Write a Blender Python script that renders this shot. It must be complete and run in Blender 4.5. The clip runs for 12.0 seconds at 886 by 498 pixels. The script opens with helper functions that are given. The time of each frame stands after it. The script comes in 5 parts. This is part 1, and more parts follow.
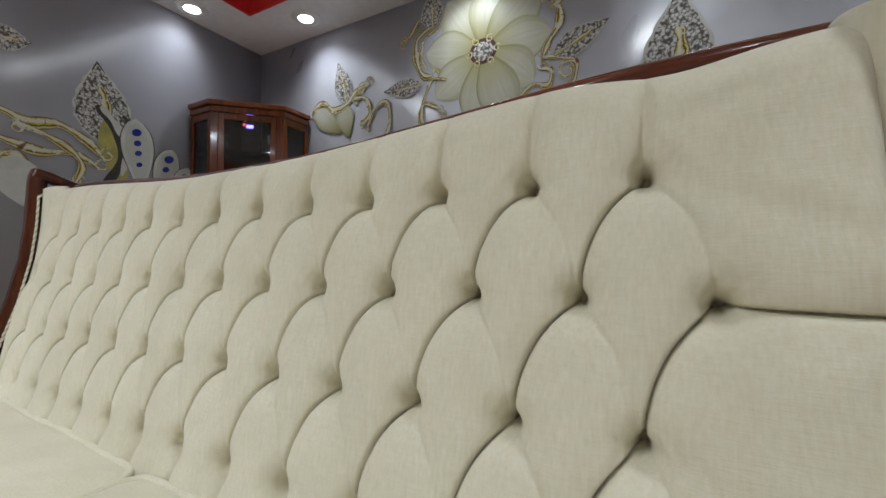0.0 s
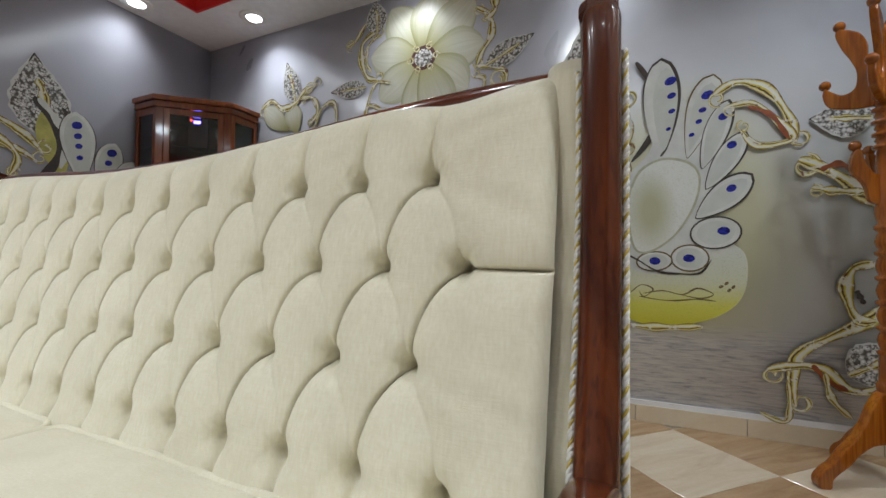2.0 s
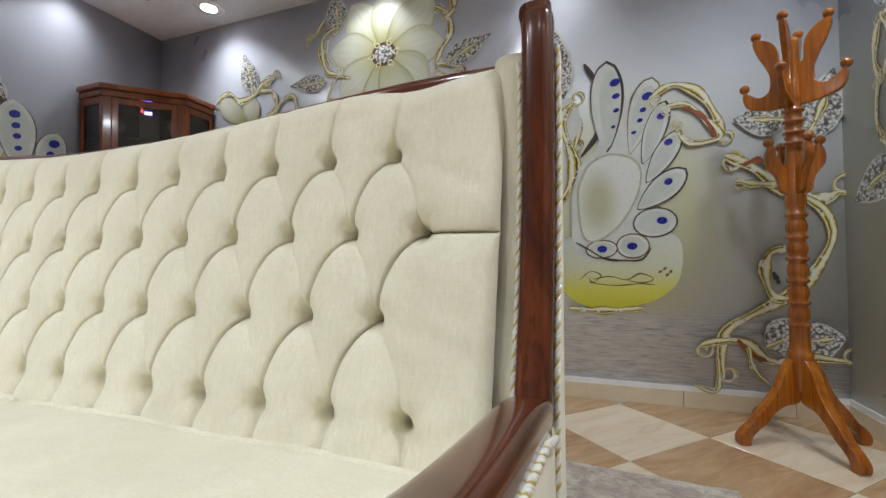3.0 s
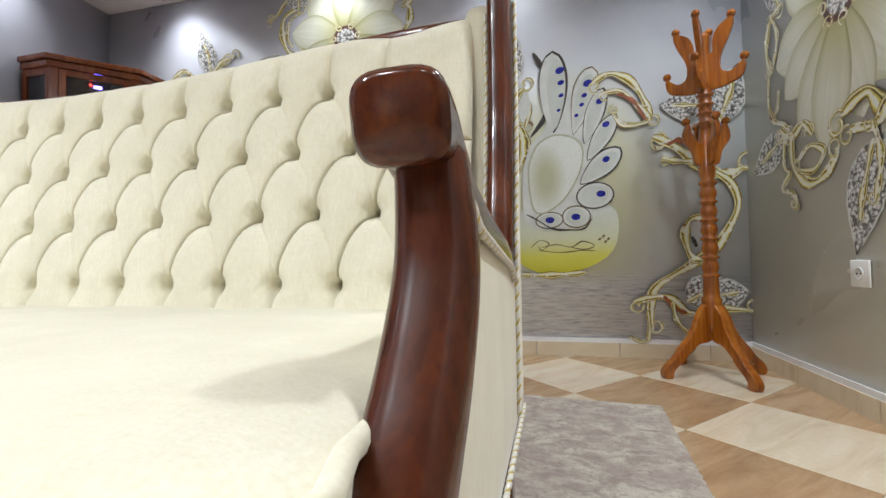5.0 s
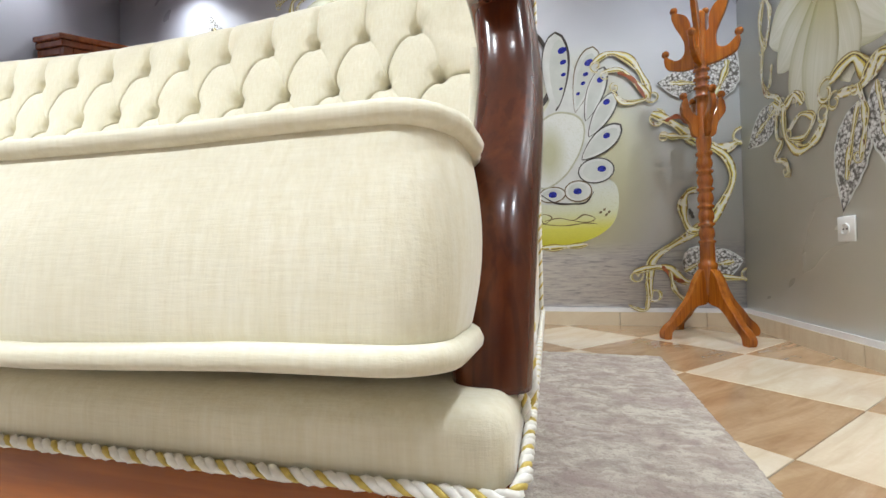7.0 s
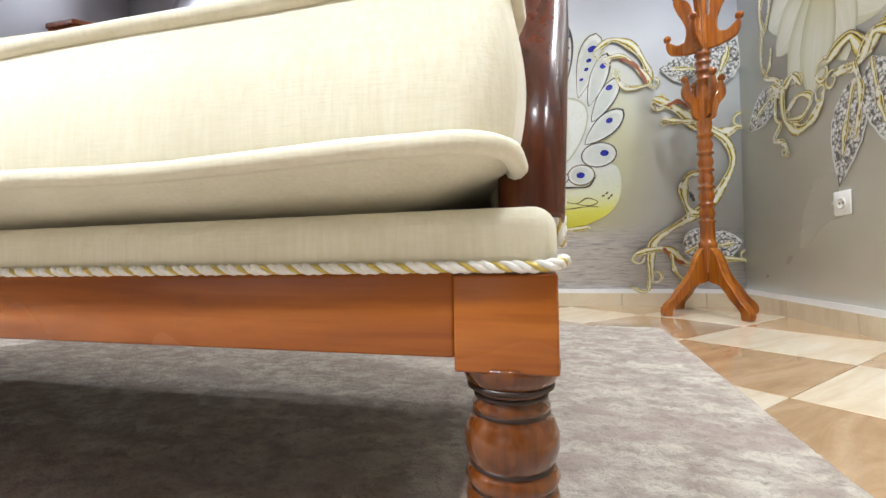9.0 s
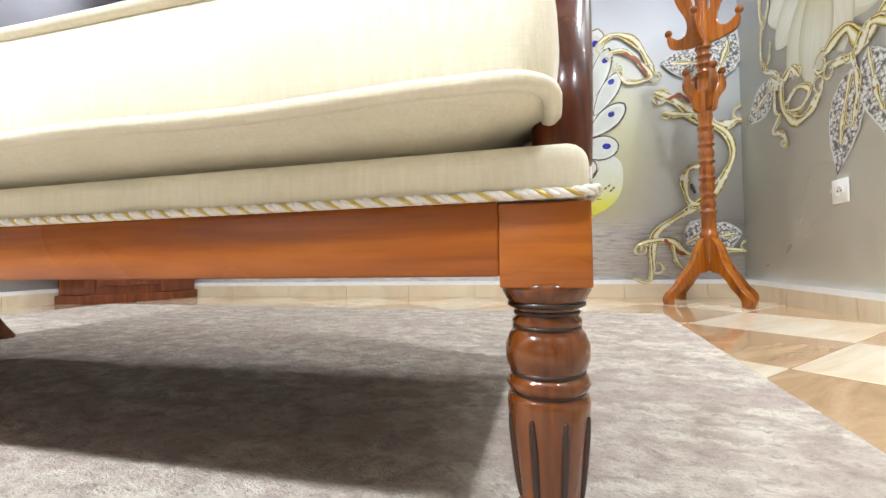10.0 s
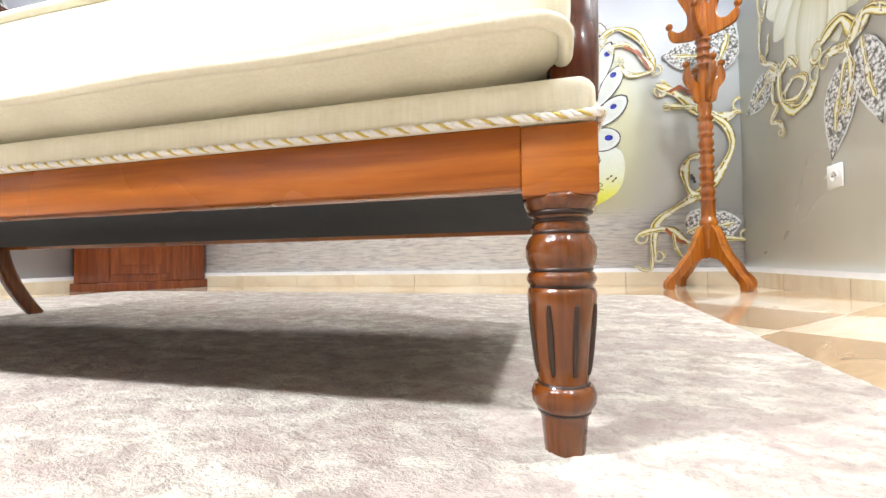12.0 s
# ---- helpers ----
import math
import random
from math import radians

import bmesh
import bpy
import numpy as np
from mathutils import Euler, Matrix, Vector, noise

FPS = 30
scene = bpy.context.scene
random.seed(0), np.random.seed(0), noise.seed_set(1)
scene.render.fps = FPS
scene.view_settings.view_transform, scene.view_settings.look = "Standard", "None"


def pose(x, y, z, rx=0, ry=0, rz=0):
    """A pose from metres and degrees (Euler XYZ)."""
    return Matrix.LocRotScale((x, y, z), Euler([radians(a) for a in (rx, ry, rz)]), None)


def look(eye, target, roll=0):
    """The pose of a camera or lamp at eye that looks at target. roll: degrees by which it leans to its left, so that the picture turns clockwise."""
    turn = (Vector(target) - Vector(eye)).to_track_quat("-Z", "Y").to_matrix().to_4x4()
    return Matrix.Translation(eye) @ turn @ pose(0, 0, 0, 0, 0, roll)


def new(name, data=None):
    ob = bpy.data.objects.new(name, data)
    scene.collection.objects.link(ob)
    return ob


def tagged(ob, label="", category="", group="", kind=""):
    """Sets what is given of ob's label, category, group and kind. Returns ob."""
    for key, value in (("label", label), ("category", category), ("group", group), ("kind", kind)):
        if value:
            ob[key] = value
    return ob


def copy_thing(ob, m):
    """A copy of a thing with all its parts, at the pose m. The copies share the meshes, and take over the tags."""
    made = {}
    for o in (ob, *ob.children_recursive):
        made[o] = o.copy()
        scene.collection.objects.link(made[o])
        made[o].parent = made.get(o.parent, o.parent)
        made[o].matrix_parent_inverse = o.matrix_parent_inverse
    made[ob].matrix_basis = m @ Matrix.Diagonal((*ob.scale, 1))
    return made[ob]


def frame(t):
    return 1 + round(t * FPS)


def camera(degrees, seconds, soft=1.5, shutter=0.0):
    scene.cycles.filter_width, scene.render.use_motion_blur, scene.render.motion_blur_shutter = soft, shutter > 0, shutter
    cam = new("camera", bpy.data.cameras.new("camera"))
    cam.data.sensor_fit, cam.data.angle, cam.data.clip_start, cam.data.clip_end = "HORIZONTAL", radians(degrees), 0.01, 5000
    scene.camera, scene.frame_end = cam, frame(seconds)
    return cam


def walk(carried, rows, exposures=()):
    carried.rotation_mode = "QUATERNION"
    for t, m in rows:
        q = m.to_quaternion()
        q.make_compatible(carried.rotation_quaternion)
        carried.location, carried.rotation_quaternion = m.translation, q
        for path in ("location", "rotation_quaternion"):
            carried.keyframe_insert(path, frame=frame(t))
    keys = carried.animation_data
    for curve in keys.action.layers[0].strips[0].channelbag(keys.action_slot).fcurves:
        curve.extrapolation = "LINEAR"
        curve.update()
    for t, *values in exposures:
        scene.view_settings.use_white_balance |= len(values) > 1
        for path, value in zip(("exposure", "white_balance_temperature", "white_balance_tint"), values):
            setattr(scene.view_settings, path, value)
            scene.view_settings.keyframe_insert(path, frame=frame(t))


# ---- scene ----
cam = camera(93.1, 12.0)
PATH = [
    (0, (0.554, 0.041, 0.773), (-0.417, 1.788, 0.837), 0.1),
    (0.5, (0.621, 0.031, 0.773), (-0.353, 1.776, 0.837), 0.4),
    (1, (0.681, 0.02, 0.771), (-0.287, 1.769, 0.835), 0.5),
    (1.5, (0.733, 0.01, 0.761), (-0.19, 1.784, 0.823), 0.4),
    (2, (0.771, -0.012, 0.745), (-0.067, 1.803, 0.805), 0.3),
    (2.5, (0.792, -0.039, 0.726), (0.038, 1.813, 0.784), -0.0),
    (3, (0.8, -0.077, 0.699), (0.13, 1.807, 0.756), -0.4),
    (5, (0.798, -0.233, 0.538), (0.341, 1.713, 0.592), -1.0),
    (5.5, (0.784, -0.256, 0.498), (0.347, 1.695, 0.55), -1.0),
    (6, (0.773, -0.279, 0.455), (0.336, 1.672, 0.508), -1.1),
    (6.5, (0.76, -0.301, 0.42), (0.323, 1.65, 0.47), -1.1),
    (7, (0.756, -0.326, 0.391), (0.315, 1.624, 0.439), -1.1),
    (7.5, (0.757, -0.34, 0.355), (0.315, 1.611, 0.404), -0.9),
    (9.5, (0.718, -0.4, 0.273), (0.279, 1.55, 0.316), -1.0),
    (10, (0.708, -0.423, 0.246), (0.27, 1.528, 0.29), -1.1),
    (10.5, (0.708, -0.447, 0.217), (0.268, 1.504, 0.263), -1.0),
    (11, (0.708, -0.465, 0.198), (0.266, 1.485, 0.244), -1.0),
    (11.5, (0.703, -0.474, 0.186), (0.261, 1.476, 0.233), -1.0),
    (12, (0.695, -0.487, 0.174), (0.25, 1.462, 0.221), -1.0),
]
walk(cam, [(t, look(eye, target, roll)) for t, eye, target, roll in PATH],
     exposures=[(0, -0.86), (1.5, -0.70), (2.5, -0.42), (3, -0.32), (5, -0.04), (6.5, 0.2), (7.5, 0.34), (9.5, 0.70), (11, 1.08), (12, 1.2)])

# ---- world and lights ----
world = bpy.data.worlds.new("world")
scene.world = world
world.use_nodes = True
world.node_tree.nodes["Background"].inputs[0].default_value = (0.8, 0.85, 1.0, 1)
world.node_tree.nodes["Background"].inputs[1].default_value = 0.05

XL, XR, YB, YF, ZC = -2.3, 1.83, 2.205, -3.0, 2.41      # inner faces of the room
LAMP_WATTS = 3.6          # downlights of the border


# ---- materials ----
class Mat:
    """A node material with a Principled BSDF and short ways to add nodes."""

    def __init__(self, name, rough=0.5, metal=0.0, coat=0.0, spec=0.5):
        self.m = bpy.data.materials.new(name)
        self.m.use_nodes = True
        self.t = self.m.node_tree
        self.b = self.t.nodes["Principled BSDF"]
        self.b.inputs["Roughness"].default_value = rough
        self.b.inputs["Metallic"].default_value = metal
        self.b.inputs["Coat Weight"].default_value = coat
        self.b.inputs["Coat Roughness"].default_value = 0.08
        self.b.inputs["Specular IOR Level"].default_value = spec
        self.co = self.t.nodes.new("ShaderNodeTexCoord")

    def add(self, kind, **kw):
        n = self.t.nodes.new(kind)
        for k, v in kw.items():
            n.inputs[k].default_value = v
        return n

    def link(self, a, b):
        self.t.links.new(a, b)

    def place(self, scale=(1, 1, 1), rot=(0, 0, 0), src="Object", loc=(0, 0, 0)):
        n = self.add("ShaderNodeMapping")
        n.inputs["Scale"].default_value, n.inputs["Rotation"].default_value, n.inputs["Location"].default_value = scale, rot, loc
        self.link(self.co.outputs[src], n.inputs["Vector"])
        return n.outputs[0]

    def noise(self, vec, scale, detail=4, rough=0.55, dist=0.0):
        n = self.add("ShaderNodeTexNoise", Scale=scale, Detail=detail, Roughness=rough, Distortion=dist)
        self.link(vec, n.inputs["Vector"])
        return n.outputs["Fac"]

    def ramp(self, fac, stops):
        n = self.t.nodes.new("ShaderNodeValToRGB")
        el = n.color_ramp.elements
        while len(el) < len(stops):
            el.new(0.5)
        for e, (p, c) in zip(el, stops):
            e.position, e.color = p, (*c, 1)
        self.link(fac, n.inputs[0])
        return n.outputs[0]

    def mix(self, fac, a, b, blend="MIX"):
        n = self.t.nodes.new("ShaderNodeMix")
        n.data_type, n.blend_type = "RGBA", blend
        for v, i in ((fac, 0), (a, 6), (b, 7)):
            if isinstance(v, (int, float)):
                n.inputs[i].default_value = v
            elif isinstance(v, tuple):
                n.inputs[i].default_value = (*v, 1)
            else:
                self.link(v, n.inputs[i])
        return n.outputs[2]

    def colour(self, c):
        if isinstance(c, tuple):
            self.b.inputs["Base Color"].default_value = (*c, 1)
        else:
            self.link(c, self.b.inputs["Base Color"])
        return self

    def bump(self, h, strength=0.3, dist=0.001):
        n = self.add("ShaderNodeBump", Strength=strength, Distance=dist)
        self.link(h, n.inputs["Height"])
        if self.b.inputs["Normal"].is_linked:
            self.link(self.b.inputs["Normal"].links[0].from_socket, n.inputs["Normal"])
        self.link(n.outputs[0], self.b.inputs["Normal"])
        return self

    def rough(self, fac, lo, hi):
        n = self.add("ShaderNodeMapRange")
        n.inputs["To Min"].default_value, n.inputs["To Max"].default_value = lo, hi
        self.link(fac, n.inputs["Value"])
        self.link(n.outputs[0], self.b.inputs["Roughness"])
        return self


def fabric_material(name, base, dark):
    m = Mat(name, 0.85, spec=0.25)
    fine = m.noise(m.place((420, 420, 60)), 1.0, 3)
    cross = m.noise(m.place((70, 520, 640)), 1.0, 3)
    weave = m.mix(0.5, fine, cross)
    slub = m.mix(0.68, m.noise(m.place((40, 110, 330)), 1.0, 3), m.noise(m.place((260, 260, 24)), 1.0, 3))
    blot = m.noise(m.place((9, 9, 5)), 1.0, 3)
    c = m.mix(m.ramp(slub, [(0.30, (0, 0, 0)), (0.66, (1, 1, 1))]), dark, base)
    c = m.mix(m.ramp(blot, [(0.35, (0, 0, 0)), (0.75, (0.6, 0.6, 0.6))]), c, tuple(v * 0.86 for v in dark))
    c = m.mix(m.ramp(weave, [(0.3, (0.94, 0.94, 0.94)), (0.65, (1, 1, 1))]), (0, 0, 0), c)
    m.colour(c).bump(weave, 0.35, 0.0012).bump(slub, 0.15, 0.002)
    m.b.inputs["Sheen Weight"].default_value = 0.35
    m.b.inputs["Sheen Roughness"].default_value = 0.4
    return m.m


def wood_material(name, light, mid, dark, along=0, rough=0.16, coat=0.7):
    m = Mat(name, rough, coat=coat, spec=0.3)
    s = [26, 26, 26]
    s[along] = 2.2
    grain = m.noise(m.place(tuple(s)), 1.0, 5, 0.6, 0.8)
    s2 = [150, 150, 150]
    s2[along] = 5
    pores = m.noise(m.place(tuple(s2)), 1.0, 2)
    patch = m.noise(m.place((5, 5, 5)), 1.0, 2)
    c = m.ramp(grain, [(0.28, dark), (0.5, mid), (0.72, light)])
    c = m.mix(m.ramp(pores, [(0.38, (0.45, 0.45, 0.45)), (0.5, (0, 0, 0))]), c, dark)
    c = m.mix(m.ramp(patch, [(0.4, (0, 0, 0)), (0.8, (0.4, 0.4, 0.4))]), c, dark)
    m.colour(c).rough(patch, rough * 0.7, rough * 1.5).bump(pores, 0.04, 0.0006)
    return m.m


FABRIC = fabric_material("cream_fabric", (0.82, 0.782, 0.645), (0.738, 0.680, 0.508))
WOOD_POST = wood_material("mahogany_upright", (0.15, 0.036, 0.010), (0.085, 0.018, 0.006), (0.034, 0.008, 0.004), 2, 0.19, 0.25)
WOOD_ARM = wood_material("mahogany_arm", (0.15, 0.036, 0.010), (0.085, 0.018, 0.006), (0.034, 0.008, 0.004), 1, 0.14, 0.35)
WOOD_RAIL = wood_material("rail_wood", (0.46, 0.150, 0.020), (0.34, 0.094, 0.012), (0.22, 0.054, 0.008), 0, 0.26, 0.25)
WOOD_CREST = wood_material("mahogany_crest", (0.23, 0.052, 0.018), (0.15, 0.030, 0.011), (0.06, 0.012, 0.006), 0)
WOOD_LEG = wood_material("leg_wood", (0.20, 0.060, 0.010), (0.14, 0.038, 0.006), (0.07, 0.018, 0.004), 2, 0.15, 0.6)
WOOD_STAND = wood_material("stand_wood", (0.46, 0.158, 0.015), (0.35, 0.100, 0.009), (0.16, 0.036, 0.004), 2, 0.13, 0.7)
WOOD_CAB = wood_material("cabinet_wood", (0.26, 0.070, 0.016), (0.18, 0.042, 0.011), (0.11, 0.024, 0.008), 2, 0.2, 0.5)


def plain(name, c, rough=0.5, metal=0.0, amount=0.08, scale=20):
    m = Mat(name, rough, metal)
    n = m.noise(m.place(), scale, 3)
    m.colour(m.mix(m.ramp(n, [(0.3, (0, 0, 0)), (0.7, (1, 1, 1))]), tuple(v * (1 - amount) for v in c), c))
    return m.m


def glow(name, c, strength):
    m = Mat(name, 0.4).colour(c)
    m.b.inputs["Emission Color"].default_value = (*c, 1)
    m.b.inputs["Emission Strength"].default_value = strength
    return m.m


GROOVE = plain("dark_stain", (0.03, 0.012, 0.006), 0.35)
CORD_WHITE = plain("white_cord", (0.85, 0.83, 0.78), 0.45, 0, 0.12, 300)
CORD_GOLD = plain("gold_cord", (0.66, 0.50, 0.12), 0.4, 0.2, 0.25, 300)
UNDER = plain("black_lining", (0.025, 0.027, 0.03), 0.85, 0, 0.3, 60)
WHITE = plain("white_paint", (0.82, 0.82, 0.83), 0.5)
PLASTIC = plain("white_plastic", (0.85, 0.85, 0.83), 0.3)
RED = plain("red_paint", (0.65, 0.02, 0.02), 0.4)
DARK = plain("dark_interior", (0.03, 0.016, 0.014), 0.5)
LAMP_GLOW = glow("lamp_glow", (0.95, 0.98, 1.0), 22.0)
BLUE_GLOW = glow("blue_led", (0.15, 0.12, 1.0), 14.0)
RED_GLOW = glow("red_led", (1.0, 0.05, 0.03), 6.0)
STEEL = plain("chrome", (0.8, 0.8, 0.82), 0.15, 1.0)

m = Mat("cabinet_glass", 0.03)
m.colour((0.9, 0.95, 0.95))
m.b.inputs["Transmission Weight"].default_value = 1.0
m.b.inputs["IOR"].default_value = 1.45
GLASS = m.m


def tile_material(name, light, mid, dark):
    m = Mat(name, 0.12, coat=0.3)
    info = m.t.nodes.new("ShaderNodeObjectInfo")
    shift = m.add("ShaderNodeVectorMath")
    shift.operation = "SCALE"
    shift.inputs[0].default_value = (37, 53, 11)
    m.link(info.outputs["Random"], shift.inputs["Scale"])
    put = m.add("ShaderNodeVectorMath")
    m.link(m.place((3, 14, 3), (0, 0, 0.35)), put.inputs[0])
    m.link(shift.outputs[0], put.inputs[1])
    veins = m.noise(put.outputs[0], 1.0, 6, 0.6, 1.2)
    fine = m.noise(m.place((60, 60, 60)), 1.0, 3)
    c = m.ramp(veins, [(0.25, dark), (0.48, mid), (0.7, light)])
    c = m.mix(m.ramp(fine, [(0.4, (0.18, 0.18, 0.18)), (0.7, (0, 0, 0))]), c, dark)
    m.colour(c).rough(fine, 0.07, 0.16)
    return m.m


TILE_BROWN = tile_material("brown_marble_tile", (0.52, 0.36, 0.22), (0.42, 0.27, 0.15), (0.31, 0.18, 0.095))
TILE_PALE = tile_material("cream_marble_tile", (0.72, 0.63, 0.50), (0.66, 0.55, 0.41), (0.56, 0.44, 0.31))
TILE_SKIRT = tile_material("beige_skirting_tile", (0.76, 0.68, 0.52), (0.70, 0.60, 0.44), (0.60, 0.49, 0.34))
GROUT = plain("grout", (0.62, 0.55, 0.43), 0.8)

m = Mat("grey_rug", 0.95, spec=0.1)
big = m.noise(m.place((5, 8, 1)), 1.0, 4, 0.6, 0.8)
patch = m.noise(m.place((16, 24, 8), loc=(3, 1, 0)), 1.0, 5, 0.65, 0.6)
mid_n = m.noise(m.place((55, 75, 40)), 1.0, 4, 0.7, 0.4)
tuft = m.noise(m.place((240, 280, 100)), 1.0, 3, 0.7)
c = m.ramp(patch, [(0.36, (0.37, 0.305, 0.262)), (0.49, (0.48, 0.420, 0.362)), (0.61, (0.61, 0.565, 0.485))])
c = m.mix(m.ramp(big, [(0.44, (0, 0, 0)), (0.62, (0.6, 0.6, 0.6))]), c, (0.40, 0.315, 0.285))
c = m.mix(m.ramp(mid_n, [(0.36, (0.55, 0.55, 0.55)), (0.47, (0, 0, 0))]), c, (0.28, 0.225, 0.195))
c = m.mix(m.ramp(tuft, [(0.32, (0.5, 0.5, 0.5)), (0.46, (0, 0, 0))]), c, (0.26, 0.21, 0.18))
m.colour(c).bump(tuft, 0.9, 0.004).bump(mid_n, 0.7, 0.007)
RUG = m.m


def wallpaper(name, height_stops, streak_low, tint):
    """Glossy printed wallpaper: a soft clouded ground with rippled water at its foot. The ramp by height also puts
    light and shade into its colour.
    """
    m = Mat(name, 0.22, spec=0.5)
    sep = m.t.nodes.new("ShaderNodeSeparateXYZ")
    m.link(m.co.outputs["Object"], sep.inputs[0])
    cloud = m.noise(m.place((1.3, 1.3, 1.3)), 1.0, 4, 0.5, 0.6)
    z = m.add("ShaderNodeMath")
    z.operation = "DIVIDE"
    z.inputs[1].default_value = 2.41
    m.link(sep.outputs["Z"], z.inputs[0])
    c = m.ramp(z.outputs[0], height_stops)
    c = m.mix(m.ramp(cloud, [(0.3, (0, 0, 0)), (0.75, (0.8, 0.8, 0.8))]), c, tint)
    if streak_low:
        # the printed yellow glow round the swan
        halo = m.add("ShaderNodeTexGradient")
        halo.gradient_type = "SPHERICAL"
        m.link(m.place((2.1, 0.0, 1.35), loc=(-2.05, 0.0, -1.22)), halo.inputs["Vector"])
        c = m.mix(m.ramp(halo.outputs["Fac"], [(0.0, (0, 0, 0)), (0.45, (0.75, 0.75, 0.75))]), c, (0.70, 0.69, 0.42))
    if streak_low:
        ripple = m.noise(m.place((9, 9, 95)), 1.0, 5, 0.7, 0.6)
        low = m.ramp(z.outputs[0], [(0.16, (1, 1, 1)), (0.20, (0, 0, 0))])
        water = m.ramp(ripple, [(0.34, (0.44, 0.46, 0.53)), (0.46, (0.70, 0.71, 0.76)), (0.58, (0.84, 0.86, 0.88))])
        c = m.mix(low, c, water)
    grain = m.noise(m.place((700, 700, 700)), 1.0, 2)
    m.colour(c).bump(grain, 0.08, 0.0008).rough(cloud, 0.24, 0.34)
    return m.m


# back and side: low stops lightened, upper ones darkened, to offset the lamps' falloff
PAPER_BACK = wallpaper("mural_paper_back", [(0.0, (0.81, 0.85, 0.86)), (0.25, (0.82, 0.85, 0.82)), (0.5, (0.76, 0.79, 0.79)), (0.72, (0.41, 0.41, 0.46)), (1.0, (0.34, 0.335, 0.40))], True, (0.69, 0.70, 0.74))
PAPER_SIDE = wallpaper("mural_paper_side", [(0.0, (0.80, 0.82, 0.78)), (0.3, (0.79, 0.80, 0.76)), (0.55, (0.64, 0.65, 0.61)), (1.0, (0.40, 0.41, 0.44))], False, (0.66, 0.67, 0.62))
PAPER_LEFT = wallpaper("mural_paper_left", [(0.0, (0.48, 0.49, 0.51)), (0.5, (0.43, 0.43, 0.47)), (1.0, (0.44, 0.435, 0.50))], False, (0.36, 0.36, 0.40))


def band_material(name, stops):
    """Printed bands across a ribbon, by its UV."""
    m = Mat(name, 0.28)
    sep = m.t.nodes.new("ShaderNodeSeparateXYZ")
    m.link(m.co.outputs["UV"], sep.inputs[0])
    wob = m.noise(m.place((30, 30, 30)), 1.0, 3)
    a = m.add("ShaderNodeMath")
    a.operation = "MULTIPLY_ADD"
    a.inputs[1].default_value = 0.32
    m.link(wob, a.inputs[0])
    m.link(sep.outputs["Y"], a.inputs[2])
    s = m.add("ShaderNodeMath")
    s.operation = "SUBTRACT"
    s.inputs[1].default_value = 0.16
    m.link(a.outputs[0], s.inputs[0])
    c = m.ramp(s.outputs[0], stops)
    light = m.noise(m.place((22, 22, 22)), 1.0, 3, 0.6, 1.0)
    deep = m.noise(m.place((17, 17, 17), loc=(5, 3, 1)), 1.0, 3, 0.6, 1.5)
    c = m.mix(m.ramp(light, [(0.54, (0, 0, 0)), (0.60, (0.85, 0.85, 0.85))]), c, (0.74, 0.73, 0.66))
    c = m.mix(m.ramp(deep, [(0.62, (0, 0, 0)), (0.67, (0.9, 0.9, 0.9))]), c, (0.16, 0.045, 0.02))
    m.colour(c)
    return m.m


INK_BROWN = plain("printed_brown", (0.20, 0.14, 0.06), 0.28, 0, 0.5, 40)
INK_GOLD = band_material("printed_gold", [(0.05, (0.26, 0.17, 0.04)), (0.11, (0.60, 0.50, 0.08)), (0.20, (0.70, 0.68, 0.46)), (0.26, (0.70, 0.71, 0.64)), (0.46, (0.72, 0.72, 0.66)), (0.52, (0.62, 0.53, 0.08)), (0.62, (0.58, 0.46, 0.06)), (0.66, (0.09, 0.045, 0.02)), (0.76, (0.07, 0.035, 0.02)), (0.80, (0.64, 0.55, 0.12)), (0.90, (0.72, 0.69, 0.45)), (0.96, (0.34, 0.24, 0.05))])
INK_DARK = plain("printed_outline", (0.06, 0.05, 0.045), 0.28, 0, 0.4, 60)
INK_YELLOW = plain("printed_yellow", (0.58, 0.54, 0.16), 0.28, 0, 0.4, 14)
INK_BLUE = plain("printed_blue_gem", (0.03, 0.04, 0.45), 0.25, 0, 0.7, 90)
INK_WHITE = plain("printed_white", (0.70, 0.72, 0.70), 0.28, 0, 0.2, 12)
INK_CENTRE = plain("printed_flower_centre", (0.12, 0.05, 0.04), 0.28, 0, 0.7, 40)

m = Mat("printed_bowl", 0.28)
sep = m.t.nodes.new("ShaderNodeSeparateXYZ")
m.link(m.co.outputs["Object"], sep.inputs[0])
r = m.add("ShaderNodeMapRange")
r.inputs["From Min"].default_value, r.inputs["From Max"].default_value = 0.44, 0.80
m.link(sep.outputs["Z"], r.inputs["Value"])
speck = m.noise(m.place((160, 160, 160)), 1.0, 2)
c = m.ramp(r.outputs[0], [(0.0, (0.50, 0.46, 0.02)), (0.3, (0.62, 0.60, 0.10)), (0.6, (0.62, 0.64, 0.48)), (1.0, (0.62, 0.65, 0.60))])
m.colour(m.mix(m.ramp(speck, [(0.55, (0, 0, 0)), (0.7, (0.3, 0.3, 0.3))]), c, (0.35, 0.32, 0.05)))
INK_BOWL = m.m

